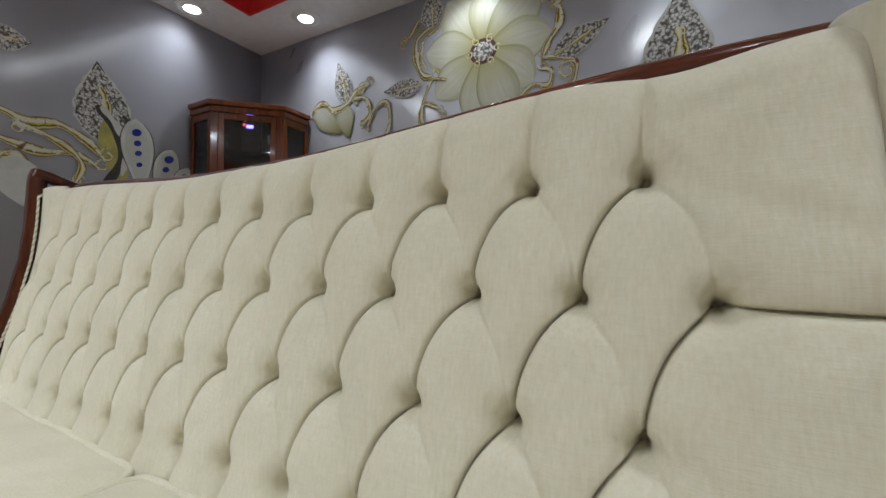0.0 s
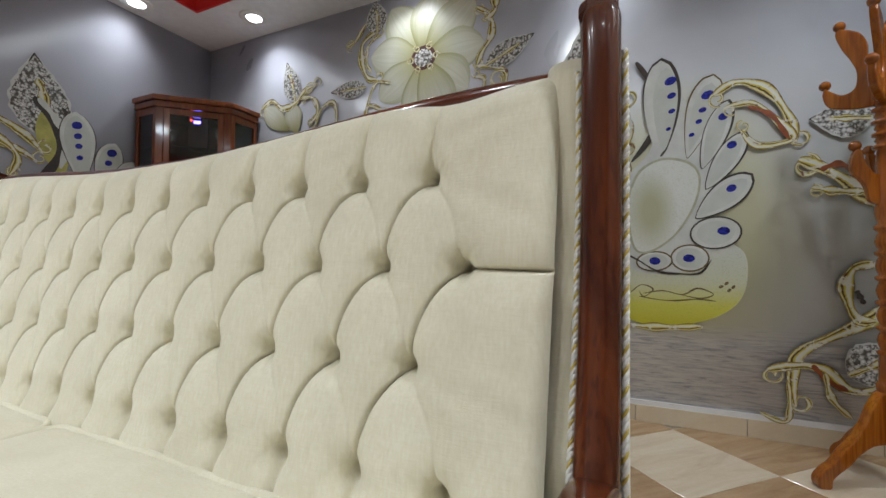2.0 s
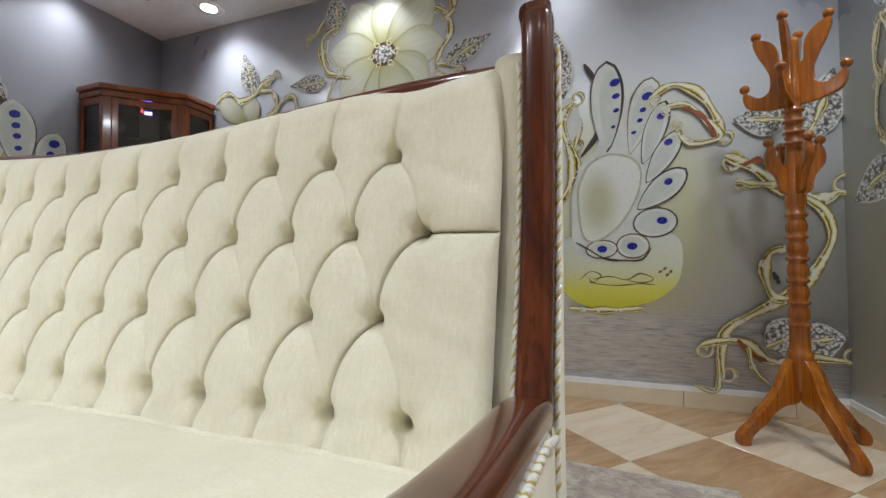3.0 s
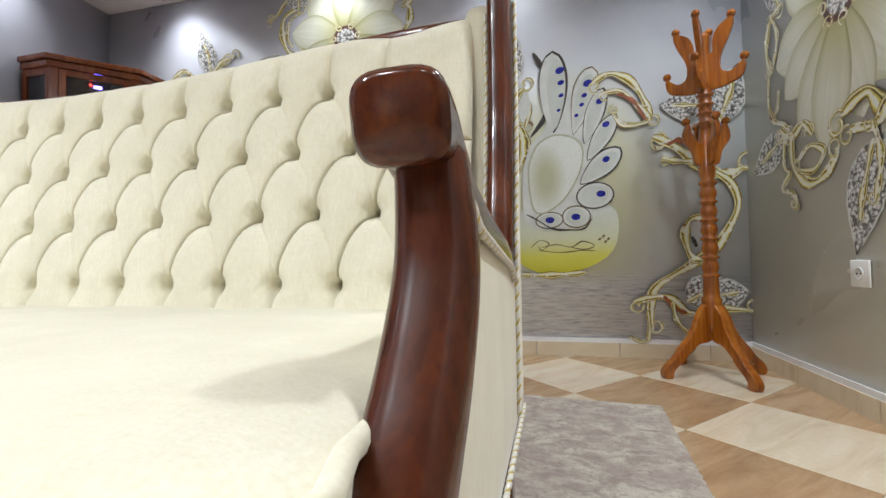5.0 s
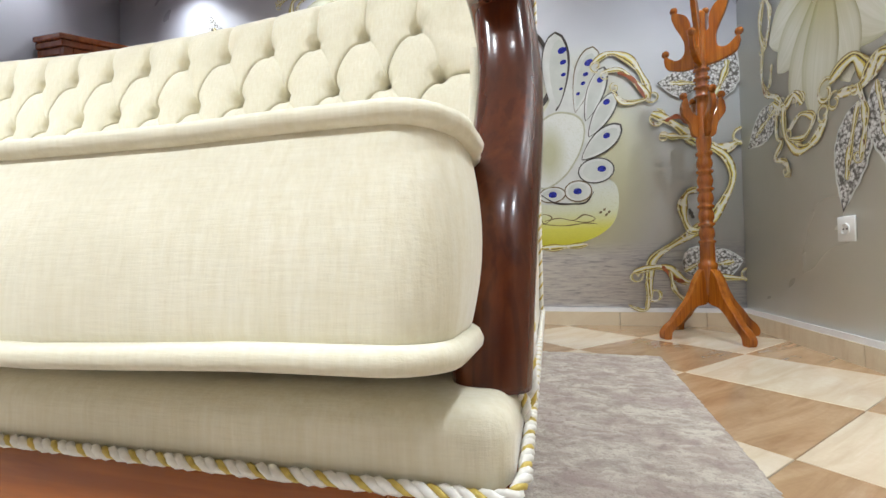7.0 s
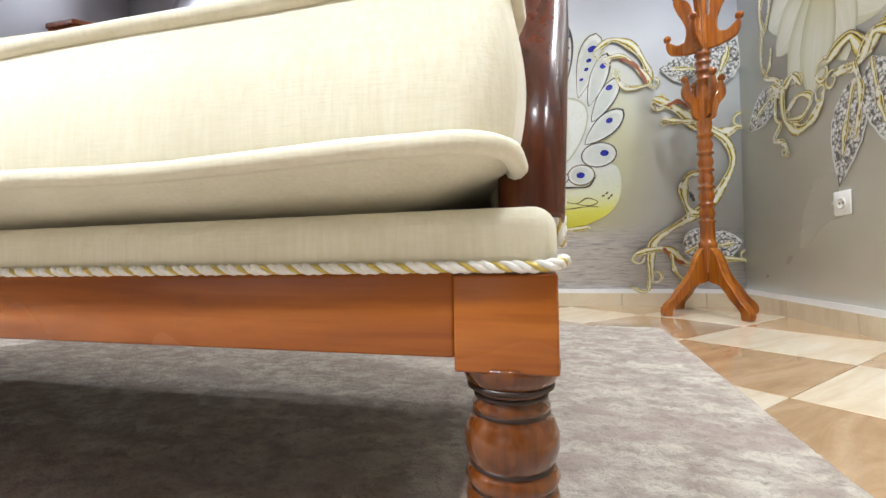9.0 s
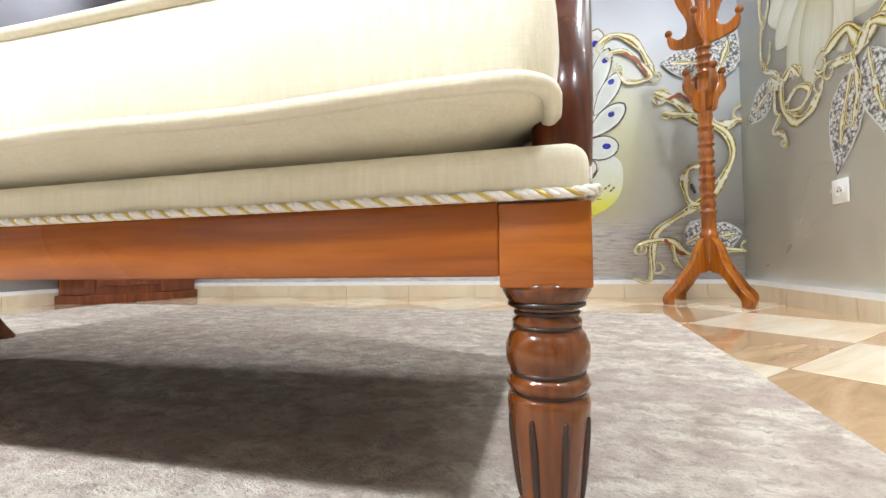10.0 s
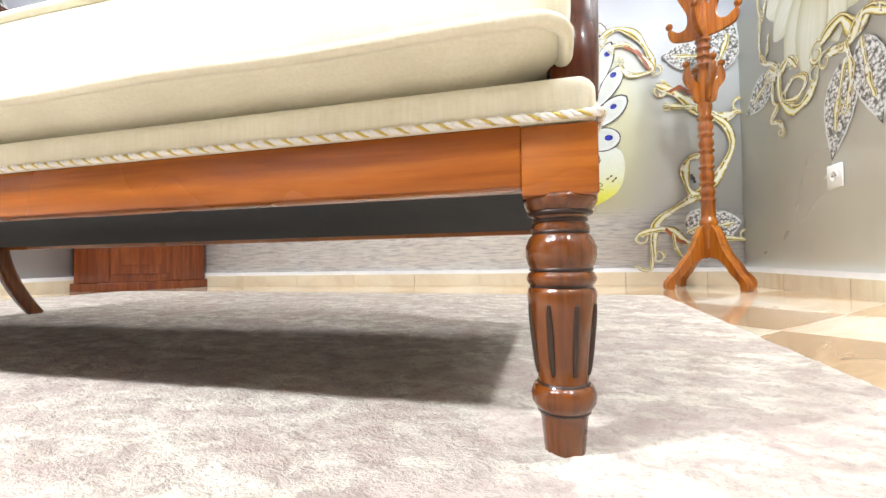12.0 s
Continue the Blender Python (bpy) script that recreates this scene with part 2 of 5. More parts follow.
m = Mat("printed_petal", 0.28)
sep = m.t.nodes.new("ShaderNodeSeparateXYZ")
m.link(m.co.outputs["UV"], sep.inputs[0])
along = m.ramp(sep.outputs["X"], [(0.0, (0.24, 0.20, 0.06)), (0.25, (0.42, 0.40, 0.22)), (0.6, (0.62, 0.62, 0.53)), (1.0, (0.66, 0.66, 0.57))])
st = m.noise(m.place((0.8, 14, 1), src="UV"), 1.0, 3)
edge = m.ramp(sep.outputs["Y"], [(0.0, (0.62, 0.6, 0.45)), (0.12, (1, 1, 1)), (0.8, (1, 1, 1)), (1.0, (0.68, 0.68, 0.5))])
c = m.mix(m.ramp(st, [(0.4, (0.35, 0.35, 0.35)), (0.6, (0, 0, 0))]), along, (0.42, 0.42, 0.27))
m.colour(m.mix(1.0, c, edge, "MULTIPLY"))
INK_PETAL = m.m

m = Mat("printed_glitter", 0.28)
v = m.add("ShaderNodeTexVoronoi", Scale=70.0)
m.link(m.place(), v.inputs["Vector"])
gn = m.noise(m.place(), 90, 3, 0.7)
c = m.ramp(v.outputs["Distance"], [(0.25, (0.76, 0.76, 0.76)), (0.5, (0.55, 0.55, 0.54)), (0.75, (0.10, 0.09, 0.08))])
m.colour(m.mix(m.ramp(gn, [(0.40, (0.95, 0.95, 0.95)), (0.47, (0, 0, 0))]), c, (0.07, 0.06, 0.055)))
INK_GLITTER = m.m


# ---- mesh helpers ----
def part(name, bm, material, parent=None, label="", smooth=True):
    """Links a bmesh as one mesh object under a thing."""
    me = bpy.data.meshes.new(name)
    bm.normal_update()
    bm.to_mesh(me)
    bm.free()
    if smooth:
        me.polygons.foreach_set("use_smooth", [True] * len(me.polygons))
    me.materials.append(material)
    ob = new(name, me)
    if parent:
        ob.parent = parent
    if label:
        tagged(ob, label)
    return ob


def empty(name, m, label, category, group="", kind=""):
    ob = new(name)
    ob.matrix_basis = m
    return tagged(ob, label, category, group, kind)


def box(bm, x0, x1, y0, y1, z0, z1, bevel=0.0, seg=2):
    r = bmesh.ops.create_cube(bm, size=1.0)
    bmesh.ops.transform(bm, verts=r["verts"], matrix=Matrix.Translation(((x0 + x1) / 2, (y0 + y1) / 2, (z0 + z1) / 2)) @ Matrix.Diagonal((x1 - x0, y1 - y0, z1 - z0, 1)))
    if bevel:
        es = list({e for v in r["verts"] for e in v.link_edges})
        bmesh.ops.bevel(bm, geom=es, offset=bevel, segments=seg, affect="EDGES", profile=0.5)
    return bm


def boxed(*a, **k):
    return box(bmesh.new(), *a, **k)


def prism(bm, pts, z0, z1, bevel=0.0):
    """An upright prism over a plan outline."""
    low = [bm.verts.new((x, y, z0)) for x, y in pts]
    top = [bm.verts.new((x, y, z1)) for x, y in pts]
    n = len(pts)
    made = [bm.faces.new(low[::-1]), bm.faces.new(top)]
    for i in range(n):
        made.append(bm.faces.new((low[i], low[(i + 1) % n], top[(i + 1) % n], top[i])))
    bmesh.ops.recalc_face_normals(bm, faces=made)
    if bevel:
        bmesh.ops.bevel(bm, geom=list({e for f in made for e in f.edges}), offset=bevel, segments=2, affect="EDGES", profile=0.5)
    return bm


def lathe(bm, prof, cx=0, cy=0, n=32):
    """A turned shape from (radius, z) pairs."""
    rings = []
    for r, z in prof:
        rings.append([bm.verts.new((cx + r * math.cos(2 * math.pi * i / n), cy + r * math.sin(2 * math.pi * i / n), z)) for i in range(n)])
    for a, b in zip(rings, rings[1:]):
        for i in range(n):
            bm.faces.new((a[i], a[(i + 1) % n], b[(i + 1) % n], b[i]))
    bm.faces.new(rings[0][::-1])
    bm.faces.new(rings[-1])
    bmesh.ops.recalc_face_normals(bm, faces=bm.faces)
    return bm


def curve(pts, n=8, closed=False):
    """Points along a Catmull-Rom curve through pts."""
    p = [Vector(a) for a in pts]
    out, k = [], len(p)
    for i in range(k if closed else k - 1):
        g = (lambda j: p[j % k]) if closed else (lambda j: p[min(max(j, 0), k - 1)])
        a, b, c, d = g(i - 1), g(i), g(i + 1), g(i + 2)
        for s in range(n):
            t = s / n
            out.append(0.5 * (2 * b + (c - a) * t + (2 * a - 5 * b + 4 * c - d) * t * t + (3 * b - a - 3 * c + d) * t ** 3))
    if not closed:
        out.append(p[-1])
    return out


def sweep(bm, path, sizes, side=Vector((1, 0, 0)), n=18, power=3.0):
    """A rounded bar along a path: half sizes (across side, across the path) at each point."""
    rings = []
    for i, p in enumerate(path):
        t = (path[min(i + 1, len(path) - 1)] - path[max(i - 1, 0)]).normalized()
        up = t.cross(side).normalized()
        a, b = sizes[i] if isinstance(sizes, list) else sizes
        ring = []
        for k in range(n):
            w = 2 * math.pi * (k + 0.5) / n
            c, s = math.cos(w), math.sin(w)
            ring.append(bm.verts.new(p + side * (a * math.copysign(abs(c) ** (2 / power), c)) + up * (b * math.copysign(abs(s) ** (2 / power), s))))
        rings.append(ring)
    for a, b in zip(rings, rings[1:]):
        for i in range(n):
            bm.faces.new((a[i], a[(i + 1) % n], b[(i + 1) % n], b[i]))
    bm.faces.new(rings[0][::-1])
    bm.faces.new(rings[-1])
    bmesh.ops.recalc_face_normals(bm, faces=bm.faces)
    return bm


def even(path, step):
    """The path resampled at even steps."""
    out, left = [path[0].copy()], step
    for a, b in zip(path, path[1:]):
        d = (b - a).length
        while d >= left and d > 0:
            a = a + (b - a) * (left / d)
            out.append(a.copy())
            d = (b - a).length
            left = step
        left -= d
    return out


def tube(bm, path, r, n=8, closed=False):
    up = Vector((0.31, 0.12, 0.94)).normalized()
    rings, k = [], len(path)
    for i, p in enumerate(path):
        a, b = (path[(i + 1) % k], path[i - 1]) if closed else (path[min(i + 1, k - 1)], path[max(i - 1, 0)])
        t = (a - b).normalized()
        up = (up - t * up.dot(t)).normalized()
        w = t.cross(up)
        rr = r[i] if isinstance(r, list) else r
        rings.append([bm.verts.new(p + up * (rr * math.cos(2 * math.pi * j / n)) + w * (rr * math.sin(2 * math.pi * j / n))) for j in range(n)])
    for a, b in zip(rings, rings[1:] + ([rings[0]] if closed else [])):
        for i in range(n):
            bm.faces.new((a[i], a[(i + 1) % n], b[(i + 1) % n], b[i]))
    if not closed:
        bm.faces.new(rings[0][::-1])
        bm.faces.new(rings[-1])
    bmesh.ops.recalc_face_normals(bm, faces=bm.faces)
    return bm


def cord(name, path, parent, r=0.0055, pitch=0.026):
    """A twisted cord of two white strands and a gold one."""
    path = even(path, 0.0035)
    up = Vector((0.31, 0.12, 0.94)).normalized()
    strands = [[], [], []]
    for i, p in enumerate(path):
        t = (path[min(i + 1, len(path) - 1)] - path[max(i - 1, 0)]).normalized()
        up = (up - t * up.dot(t)).normalized()
        w = t.cross(up)
        for s in range(3):
            a = 2 * math.pi * (i * 0.0035 / pitch + s / 3)
            strands[s].append(p + (up * math.cos(a) + w * math.sin(a)) * r * 0.52)
    bm = bmesh.new()
    tube(bm, strands[0], r * 0.56, 6)
    tube(bm, strands[1], r * 0.56, 6)
    ob = part(name, bm, CORD_WHITE, parent, "twisted white and gold cord")
    part("gold_strand", tube(bmesh.new(), strands[2], r * 0.40, 6), CORD_GOLD, ob, "gold strand")
    return ob

# ---- the room ----
floor_slab = tagged(part("floor", boxed(XL - 0.1, XR + 0.1, YF - 0.1, YB + 0.1, -0.12, -0.004), GROUT), "polished cream and brown marble tile floor laid diagonally", "floor", kind="structure")
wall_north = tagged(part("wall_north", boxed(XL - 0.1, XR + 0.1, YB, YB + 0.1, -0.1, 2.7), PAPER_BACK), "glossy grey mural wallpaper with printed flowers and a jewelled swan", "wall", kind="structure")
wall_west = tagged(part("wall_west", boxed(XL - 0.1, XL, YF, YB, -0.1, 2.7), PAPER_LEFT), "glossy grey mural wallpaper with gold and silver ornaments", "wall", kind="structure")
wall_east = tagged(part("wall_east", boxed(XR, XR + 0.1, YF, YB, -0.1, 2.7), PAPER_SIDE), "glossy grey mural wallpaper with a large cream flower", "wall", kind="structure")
wall_south = tagged(part("wall_south", boxed(XL - 0.1, XR + 0.1, YF - 0.1, YF, -0.1, 2.7), WHITE), "plain pale painted wall", "wall", kind="structure")

# ceiling: a lowered border round a raised tray with a red edge
TX0, TX1, TY0, TY1, ZT = -1.90, 1.43, -2.6, 1.81, 2.53
bm = bmesh.new()
box(bm, XL, TX0, YF, YB, ZC, 2.66)
box(bm, TX1, XR, YF, YB, ZC, 2.66)
box(bm, TX0, TX1, TY1, YB, ZC, 2.66)
box(bm, TX0, TX1, YF, TY0, ZC, 2.66)
box(bm, TX0, TX1, TY0, TY1, ZT, 2.66)
tagged(part("ceiling", bm, WHITE, smooth=False), "white tray ceiling with lowered border", "ceiling", kind="structure")
bm = bmesh.new()
for a in ((TX0, TX1, TY1 - 0.02, TY1 - 0.001), (TX0, TX1, TY0 + 0.001, TY0 + 0.02), (TX0 + 0.001, TX0 + 0.02, TY0 + 0.02, TY1 - 0.02), (TX1 - 0.02, TX1 - 0.001, TY0 + 0.02, TY1 - 0.02)):
    box(bm, *a, ZC - 0.006, ZT - 0.002)
tagged(part("trim", bm, RED, smooth=False), "red painted edge of the ceiling tray", "trim", kind="structure")

# skirting of beige tiles with a white bead
for nm, x0, x1, y0, y1, horiz in (("baseboard_north", XL, XR, YB - 0.011, YB - 0.001, True), ("baseboard_east", XR - 0.011, XR - 0.001, YF, YB - 0.011, False), ("baseboard_west", XL + 0.001, XL + 0.011, YF, YB - 0.011, False)):
    bead = boxed(x0, x1, y0 + (0.003 if horiz else 0), y1, 0.075, 0.099) if horiz else boxed(x0 + (0.003 if XR - x0 < 1 else 0), x1 - (0.003 if XR - x0 > 1 else 0), y0, y1, 0.075, 0.099)
    base = tagged(part(nm, bead, WHITE, smooth=False), "beige tile skirting with a white bead", "baseboard", kind="structure")
    a, end = (x0, x1) if horiz else (y0, y1)
    while a < end - 0.01:
        b = min(a + 0.437, end)
        part("skirting_tile", boxed(a + 0.0015, b - 0.0015, y0, y1, -0.002, 0.075) if horiz else boxed(x0, x1, a + 0.0015, b - 0.0015, -0.002, 0.075), TILE_SKIRT, base, smooth=False)
        a = b

# ---- ceiling lights ----
LIGHTS = [(-2.155, 1.576), (-1.595, 2.007), (-0.45, 2.007), (0.65, 2.007), (1.63, 1.45), (1.63, 0.2), (1.63, -1.2), (-2.155, 0.3), (-2.155, -1.2), (-0.95, -1.25), (-0.2, -1.35), (0.8, -1.35)]
WATTS = {(-0.95, -1.25): 57.0, (-0.2, -1.35): 18.0, (0.8, -1.35): 3.0, (1.63, 1.45): 10.5, (1.63, 0.2): 14.0, (1.63, -1.2): 5.0, (0.65, 2.007): 1.4, (-2.155, 1.576): 1.6, (-2.155, 0.3): 1.6}
for i, (x, y) in enumerate(LIGHTS):
    zl = ZT if TX0 < x < TX1 and TY0 < y < TY1 else ZC
    root = empty("downlight", pose(x, y, zl), "round recessed white downlight, switched on", "ceiling lamp", "ceiling downlights")
    bm = bmesh.new()
    lathe(bm, [(0.074, -0.001), (0.094, -0.001), (0.094, -0.005), (0.074, -0.008)], n=36)
    part("trim_ring", bm, PLASTIC, root)
    part("lens", lathe(bmesh.new(), [(0.073, -0.0065), (0.05, -0.008), (0.005, -0.0085)], n=32), LAMP_GLOW, root, "glowing frosted lens")
    data = bpy.data.lights.new("downlight_lamp", "AREA")
    data.shape, data.size, data.energy, data.color = "DISK", 0.15, WATTS.get((x, y), LAMP_WATTS), (0.87, 0.94, 1.0)
    data.spread = radians(122 if x == -0.95 else 170 if -1.9 < x < 1.4 and y < 0 else 130 if x > 1.5 and y > 0 else 100 if x > 0.5 and y > 0 else 120)
    lamp = new("downlight_lamp", data)
    lamp.matrix_basis = pose(x, y, zl - 0.012)


# ---- printed mural ----
class Print:
    """Flat printed shapes on one wall: (a, z) along the wall and up."""

    def __init__(self, to3, parent):
        self.to3, self.parent, self.layer = to3, parent, 0.0004

    def lift(self, step=0.00006):
        self.layer += step
        return self.layer

    def blob(self, name, pts, mat, n=6, smooth=True):
        q = curve([(a, z, 0) for a, z in pts], n, True) if smooth else [Vector((a, z, 0)) for a, z in pts]
        bm = bmesh.new()
        d = self.lift()
        bm.faces.new([bm.verts.new(self.to3(p.x, p.y, d)) for p in q])
        return part(name, bm, mat, self.parent, smooth=False)

    def spot(self, name, a, z, ra, rz, mat, rot=0.0, n=18):
        c, s = math.cos(rot), math.sin(rot)
        pts = [(a + ra * math.cos(w) * c - rz * math.sin(w) * s, z + ra * math.cos(w) * s + rz * math.sin(w) * c) for w in (2 * math.pi * i / n for i in range(n))]
        return self.blob(name, pts, mat, smooth=False)

    def ribbon(self, name, pts, w, mat=None, n=8):
        if mat is None and w > 0.024:
            self.ribbon("scroll_outline", pts, w * 1.10, INK_BROWN, n)
            if name == "gold_scroll" and w > 0.032:
                for k, ((a, z), turn) in enumerate(((pts[0], 1.0), (pts[-1], -1.0))):
                    self.curl(a + 0.3 * w, z - 0.4 * w * turn, w * 0.75, 1.15, 1.5 + 2.0 * k + a * 9, w * 0.34, 1 if k else -1)
        q = curve([(a, z, 0) for a, z in pts], n)
        bm = bmesh.new()
        uv = bm.loops.layers.uv.new("UVMap")
        d = self.lift()
        rows = []
        for i, p in enumerate(q):
            t = (q[min(i + 1, len(q) - 1)] - q[max(i - 1, 0)]).normalized()
            s = i / (len(q) - 1)
            ww = w * (0.35 + 0.65 * math.sin(math.pi * min(max(s, 0.0), 1.0)) ** 0.6) * (0.8 + 0.25 * math.sin(s * 17))
            o = Vector((-t.y, t.x, 0)) * ww / 2
            rows.append((s, bm.verts.new(self.to3((p + o).x, (p + o).y, d)), bm.verts.new(self.to3((p - o).x, (p - o).y, d))))
        for (s, a, b), (s2, a2, b2) in zip(rows, rows[1:]):
            f = bm.faces.new((a, b, b2, a2))
            for lp, co in zip(f.loops, ((s, 0), (s, 1), (s2, 1), (s2, 0))):
                lp[uv].uv = co
        return part(name, bm, mat or INK_GOLD, self.parent, smooth=False)

    def petal(self, base, tip, w, mat=None, name="petal", belly=0.6, power=0.7, ragged=0.0):
        b, t = Vector((*base, 0)), Vector((*tip, 0))
        ax = t - b
        nrm = Vector((-ax.y, ax.x, 0)).normalized()
        bm = bmesh.new()
        uv = bm.loops.layers.uv.new("UVMap")
        d = self.lift()
        rows = []
        N, M = 18, 8
        for i in range(N + 1):
            s = i / N
            ww = w / 2 * (math.sin(math.pi * s ** (math.log(0.5) / math.log(belly))) ** power * 0.96 + 0.04 * (1 - s)) * (1 + ragged * math.sin(s * 41 + w * 90))
            rows.append([(s, j / M, bm.verts.new(self.to3(*(b + ax * s + nrm * ww * (2 * j / M - 1)).xy, d))) for j in range(M + 1)])
        for r0, r1 in zip(rows, rows[1:]):
            for j in range(M):
                q = (r0[j], r0[j + 1], r1[j + 1], r1[j])
                f = bm.faces.new([e[2] for e in q])
                for lp, e in zip(f.loops, q):
                    lp[uv].uv = e[:2]
        return part(name, bm, mat or INK_PETAL, self.parent, smooth=False)

    def leaf(self, base, tip, w):
        self.petal(base, tip, w * 1.07, INK_WHITE, "leaf_outline", 0.40, 1.0, 0.05)
        self.petal((base[0] * 0.22 + tip[0] * 0.78, base[1] * 0.22 + tip[1] * 0.78), tip, w * 0.24, INK_DARK, "leaf_tip", 0.35, 1.0)
        self.petal(base, (tip[0] * 0.97 + base[0] * 0.03, tip[1] * 0.97 + base[1] * 0.03), w, INK_GLITTER, "leaf", 0.40, 1.05, 0.05)
        self.ribbon("leaf_vein", [base, ((base[0] + tip[0]) / 2 + w * 0.06, (base[1] + tip[1]) / 2), (base[0] * 0.3 + tip[0] * 0.7, base[1] * 0.3 + tip[1] * 0.7)], w * 0.2)

    def curl(self, a, z, r, turns, start, w, flip=1):
        pts = []
        for i in range(int(10 * turns) + 1):
            s = i / (10 * turns)
            ang = start + flip * s * turns * 2 * math.pi
            rr = r * (1 - 0.75 * s)
            pts.append((a + rr * math.cos(ang), z + rr * math.sin(ang)))
        self.ribbon("gold_curl", pts, w, n=4)

    def feather(self, base, tip, w, gems):
        self.petal(base, tip, w * 1.16, INK_DARK, "feather_outline", 0.66, 0.6)
        self.petal(base, tip, w * 1.08, INK_WHITE, "feather_edge", 0.66, 0.6)
        k = 0.95
        self.petal((base[0] + 0.05 * (tip[0] - base[0]), base[1] + 0.05 * (tip[1] - base[1])), (base[0] + k * (tip[0] - base[0]), base[1] + k * (tip[1] - base[1])), w * 0.84, INK_BOWLISH, "feather", 0.66, 0.6)
        for s, g in gems:
            self.spot("gem", base[0] + s * (tip[0] - base[0]), base[1] + s * (tip[1] - base[1]), g, g * 0.8, INK_BLUE, 0.5)


INK_SHADE = plain("printed_shade", (0.50, 0.51, 0.38), 0.28, 0, 0.25, 30)
INK_RUST = plain("printed_rust", (0.36, 0.10, 0.04), 0.28, 0, 0.5, 30)
body_mat = Mat("printed_body", 0.28)
halo = body_mat.add("ShaderNodeTexGradient")
halo.gradient_type = "SPHERICAL"
body_mat.link(body_mat.place((9.0, 0.0, 5.0), loc=(-7.5, 0.0, -4.95)), halo.inputs["Vector"])
grain = body_mat.noise(body_mat.place((130, 130, 130)), 1.0, 2)
tone = body_mat.mix(body_mat.ramp(halo.outputs["Fac"], [(0.0, (0, 0, 0)), (0.7, (0.75, 0.75, 0.75))]), (0.72, 0.74, 0.71), (0.40, 0.40, 0.19))
body_mat.colour(body_mat.mix(body_mat.ramp(grain, [(0.5, (0, 0, 0)), (0.7, (0.35, 0.35, 0.35))]), tone, (0.50, 0.50, 0.36)))
INK_BODY = body_mat.m
INK_BOWLISH = plain("printed_pale", (0.60, 0.63, 0.60), 0.28, 0, 0.15, 10)

north = Print(lambda a, z, d: (a, YB - d, z), wall_north)
# the large white flower
C = (-0.39, 1.975)
for tip, w in (((-0.62, 2.33), 0.27), ((-0.30, 2.37), 0.30), ((-0.06, 2.26), 0.28), ((-0.77, 2.05), 0.27), ((0.0, 1.99), 0.27), ((-0.70, 1.76), 0.25), ((-0.10, 1.74), 0.27), ((-0.44, 1.56), 0.25), ((-0.24, 1.57), 0.26)):
    north.petal(C, tip, w)
north.spot("flower_centre", C[0], C[1], 0.085, 0.075, INK_CENTRE)
north.spot("flower_centre", C[0], C[1], 0.062, 0.055, INK_GLITTER)
for i in range(6):
    north.curl(C[0] + 0.085 * math.cos(i * 1.05), C[1] + 0.075 * math.sin(i * 1.05), 0.026, 1.1, i, 0.012)
north.ribbon("gold_scroll", [(-0.72, 2.22), (-0.83, 2.16), (-0.84, 2.03), (-0.79, 1.92), (-0.72, 1.90)], 0.05)
north.ribbon("gold_scroll", [(-0.70, 2.19), (-0.79, 2.13), (-0.80, 2.02), (-0.76, 1.95)], 0.03)
north.ribbon("gold_scroll", [(-0.95, 2.16), (-0.88, 2.19), (-0.80, 2.28), (-0.70, 2.26)], 0.035)
north.curl(-0.93, 2.18, 0.035, 1.2, 3.0, 0.016)
north.leaf((-0.72, 2.20), (-0.74, 2.42), 0.15)
north.ribbon("gold_scroll", [(-0.05, 2.20), (0.03, 2.13), (0.04, 2.02), (-0.02, 1.93), (-0.05, 1.86)], 0.045)
north.ribbon("gold_scroll", [(-0.02, 2.30), (0.05, 2.24), (0.06, 2.16), (0.0, 2.12)], 0.05)
north.ribbon("gold_scroll", [(-0.05, 1.86), (0.05, 1.83), (0.12, 1.79), (0.11, 1.70), (0.05, 1.66)], 0.035)
north.ribbon("gold_scroll", [(-0.18, 1.66), (-0.10, 1.72), (-0.02, 1.70), (0.0, 1.78), (-0.06, 1.80)], 0.035)
north.curl(0.08, 1.76, 0.055, 1.2, 0.4, 0.022)
north.leaf((0.01, 1.85), (0.285, 1.975), 0.13)
north.ribbon("gold_scroll", [(-0.62, 1.86), (-0.72, 1.88), (-0.77, 1.80), (-0.80, 1.70)], 0.025)
north.leaf((-0.80, 1.865), (-1.09, 1.875), 0.115)
north.ribbon("gold_scroll", [(-0.68, 1.70), (-0.78, 1.74), (-0.80, 1.64), (-0.72, 1.58), (-0.66, 1.64)], 0.04)
north.ribbon("gold_scroll", [(-0.50, 1.60), (-0.62, 1.56), (-0.70, 1.50), (-0.82, 1.52)], 0.035)
# scrolls beside the corner cabinet
north.leaf((-1.40, 1.86), (-1.485, 2.16), 0.15)
north.petal((-1.45, 1.66), (-1.70, 1.86), 0.16)
north.petal((-1.38, 1.62), (-1.44, 1.86), 0.16)
north.ribbon("gold_scroll", [(-1.72, 1.86), (-1.62, 1.90), (-1.52, 1.83), (-1.40, 1.85), (-1.32, 1.92), (-1.22, 1.95)], 0.05)
north.ribbon("gold_scroll", [(-1.34, 1.88), (-1.24, 1.86), (-1.20, 1.76), (-1.28, 1.68)], 0.04)
north.ribbon("gold_scroll", [(-1.22, 1.66), (-1.16, 1.78), (-1.06, 1.80), (-1.04, 1.66), (-1.10, 1.55)], 0.035)
north.curl(-1.27, 1.93, 0.05, 1.2, 0.0, 0.02)
# the tall leaf over the sofa's end
north.leaf((0.56, 1.45), (0.585, 2.03), 0.29)
north.ribbon("gold_scroll", [(0.56, 1.45), (0.60, 1.60), (0.66, 1.50), (0.74, 1.42), (0.72, 1.28)], 0.05)
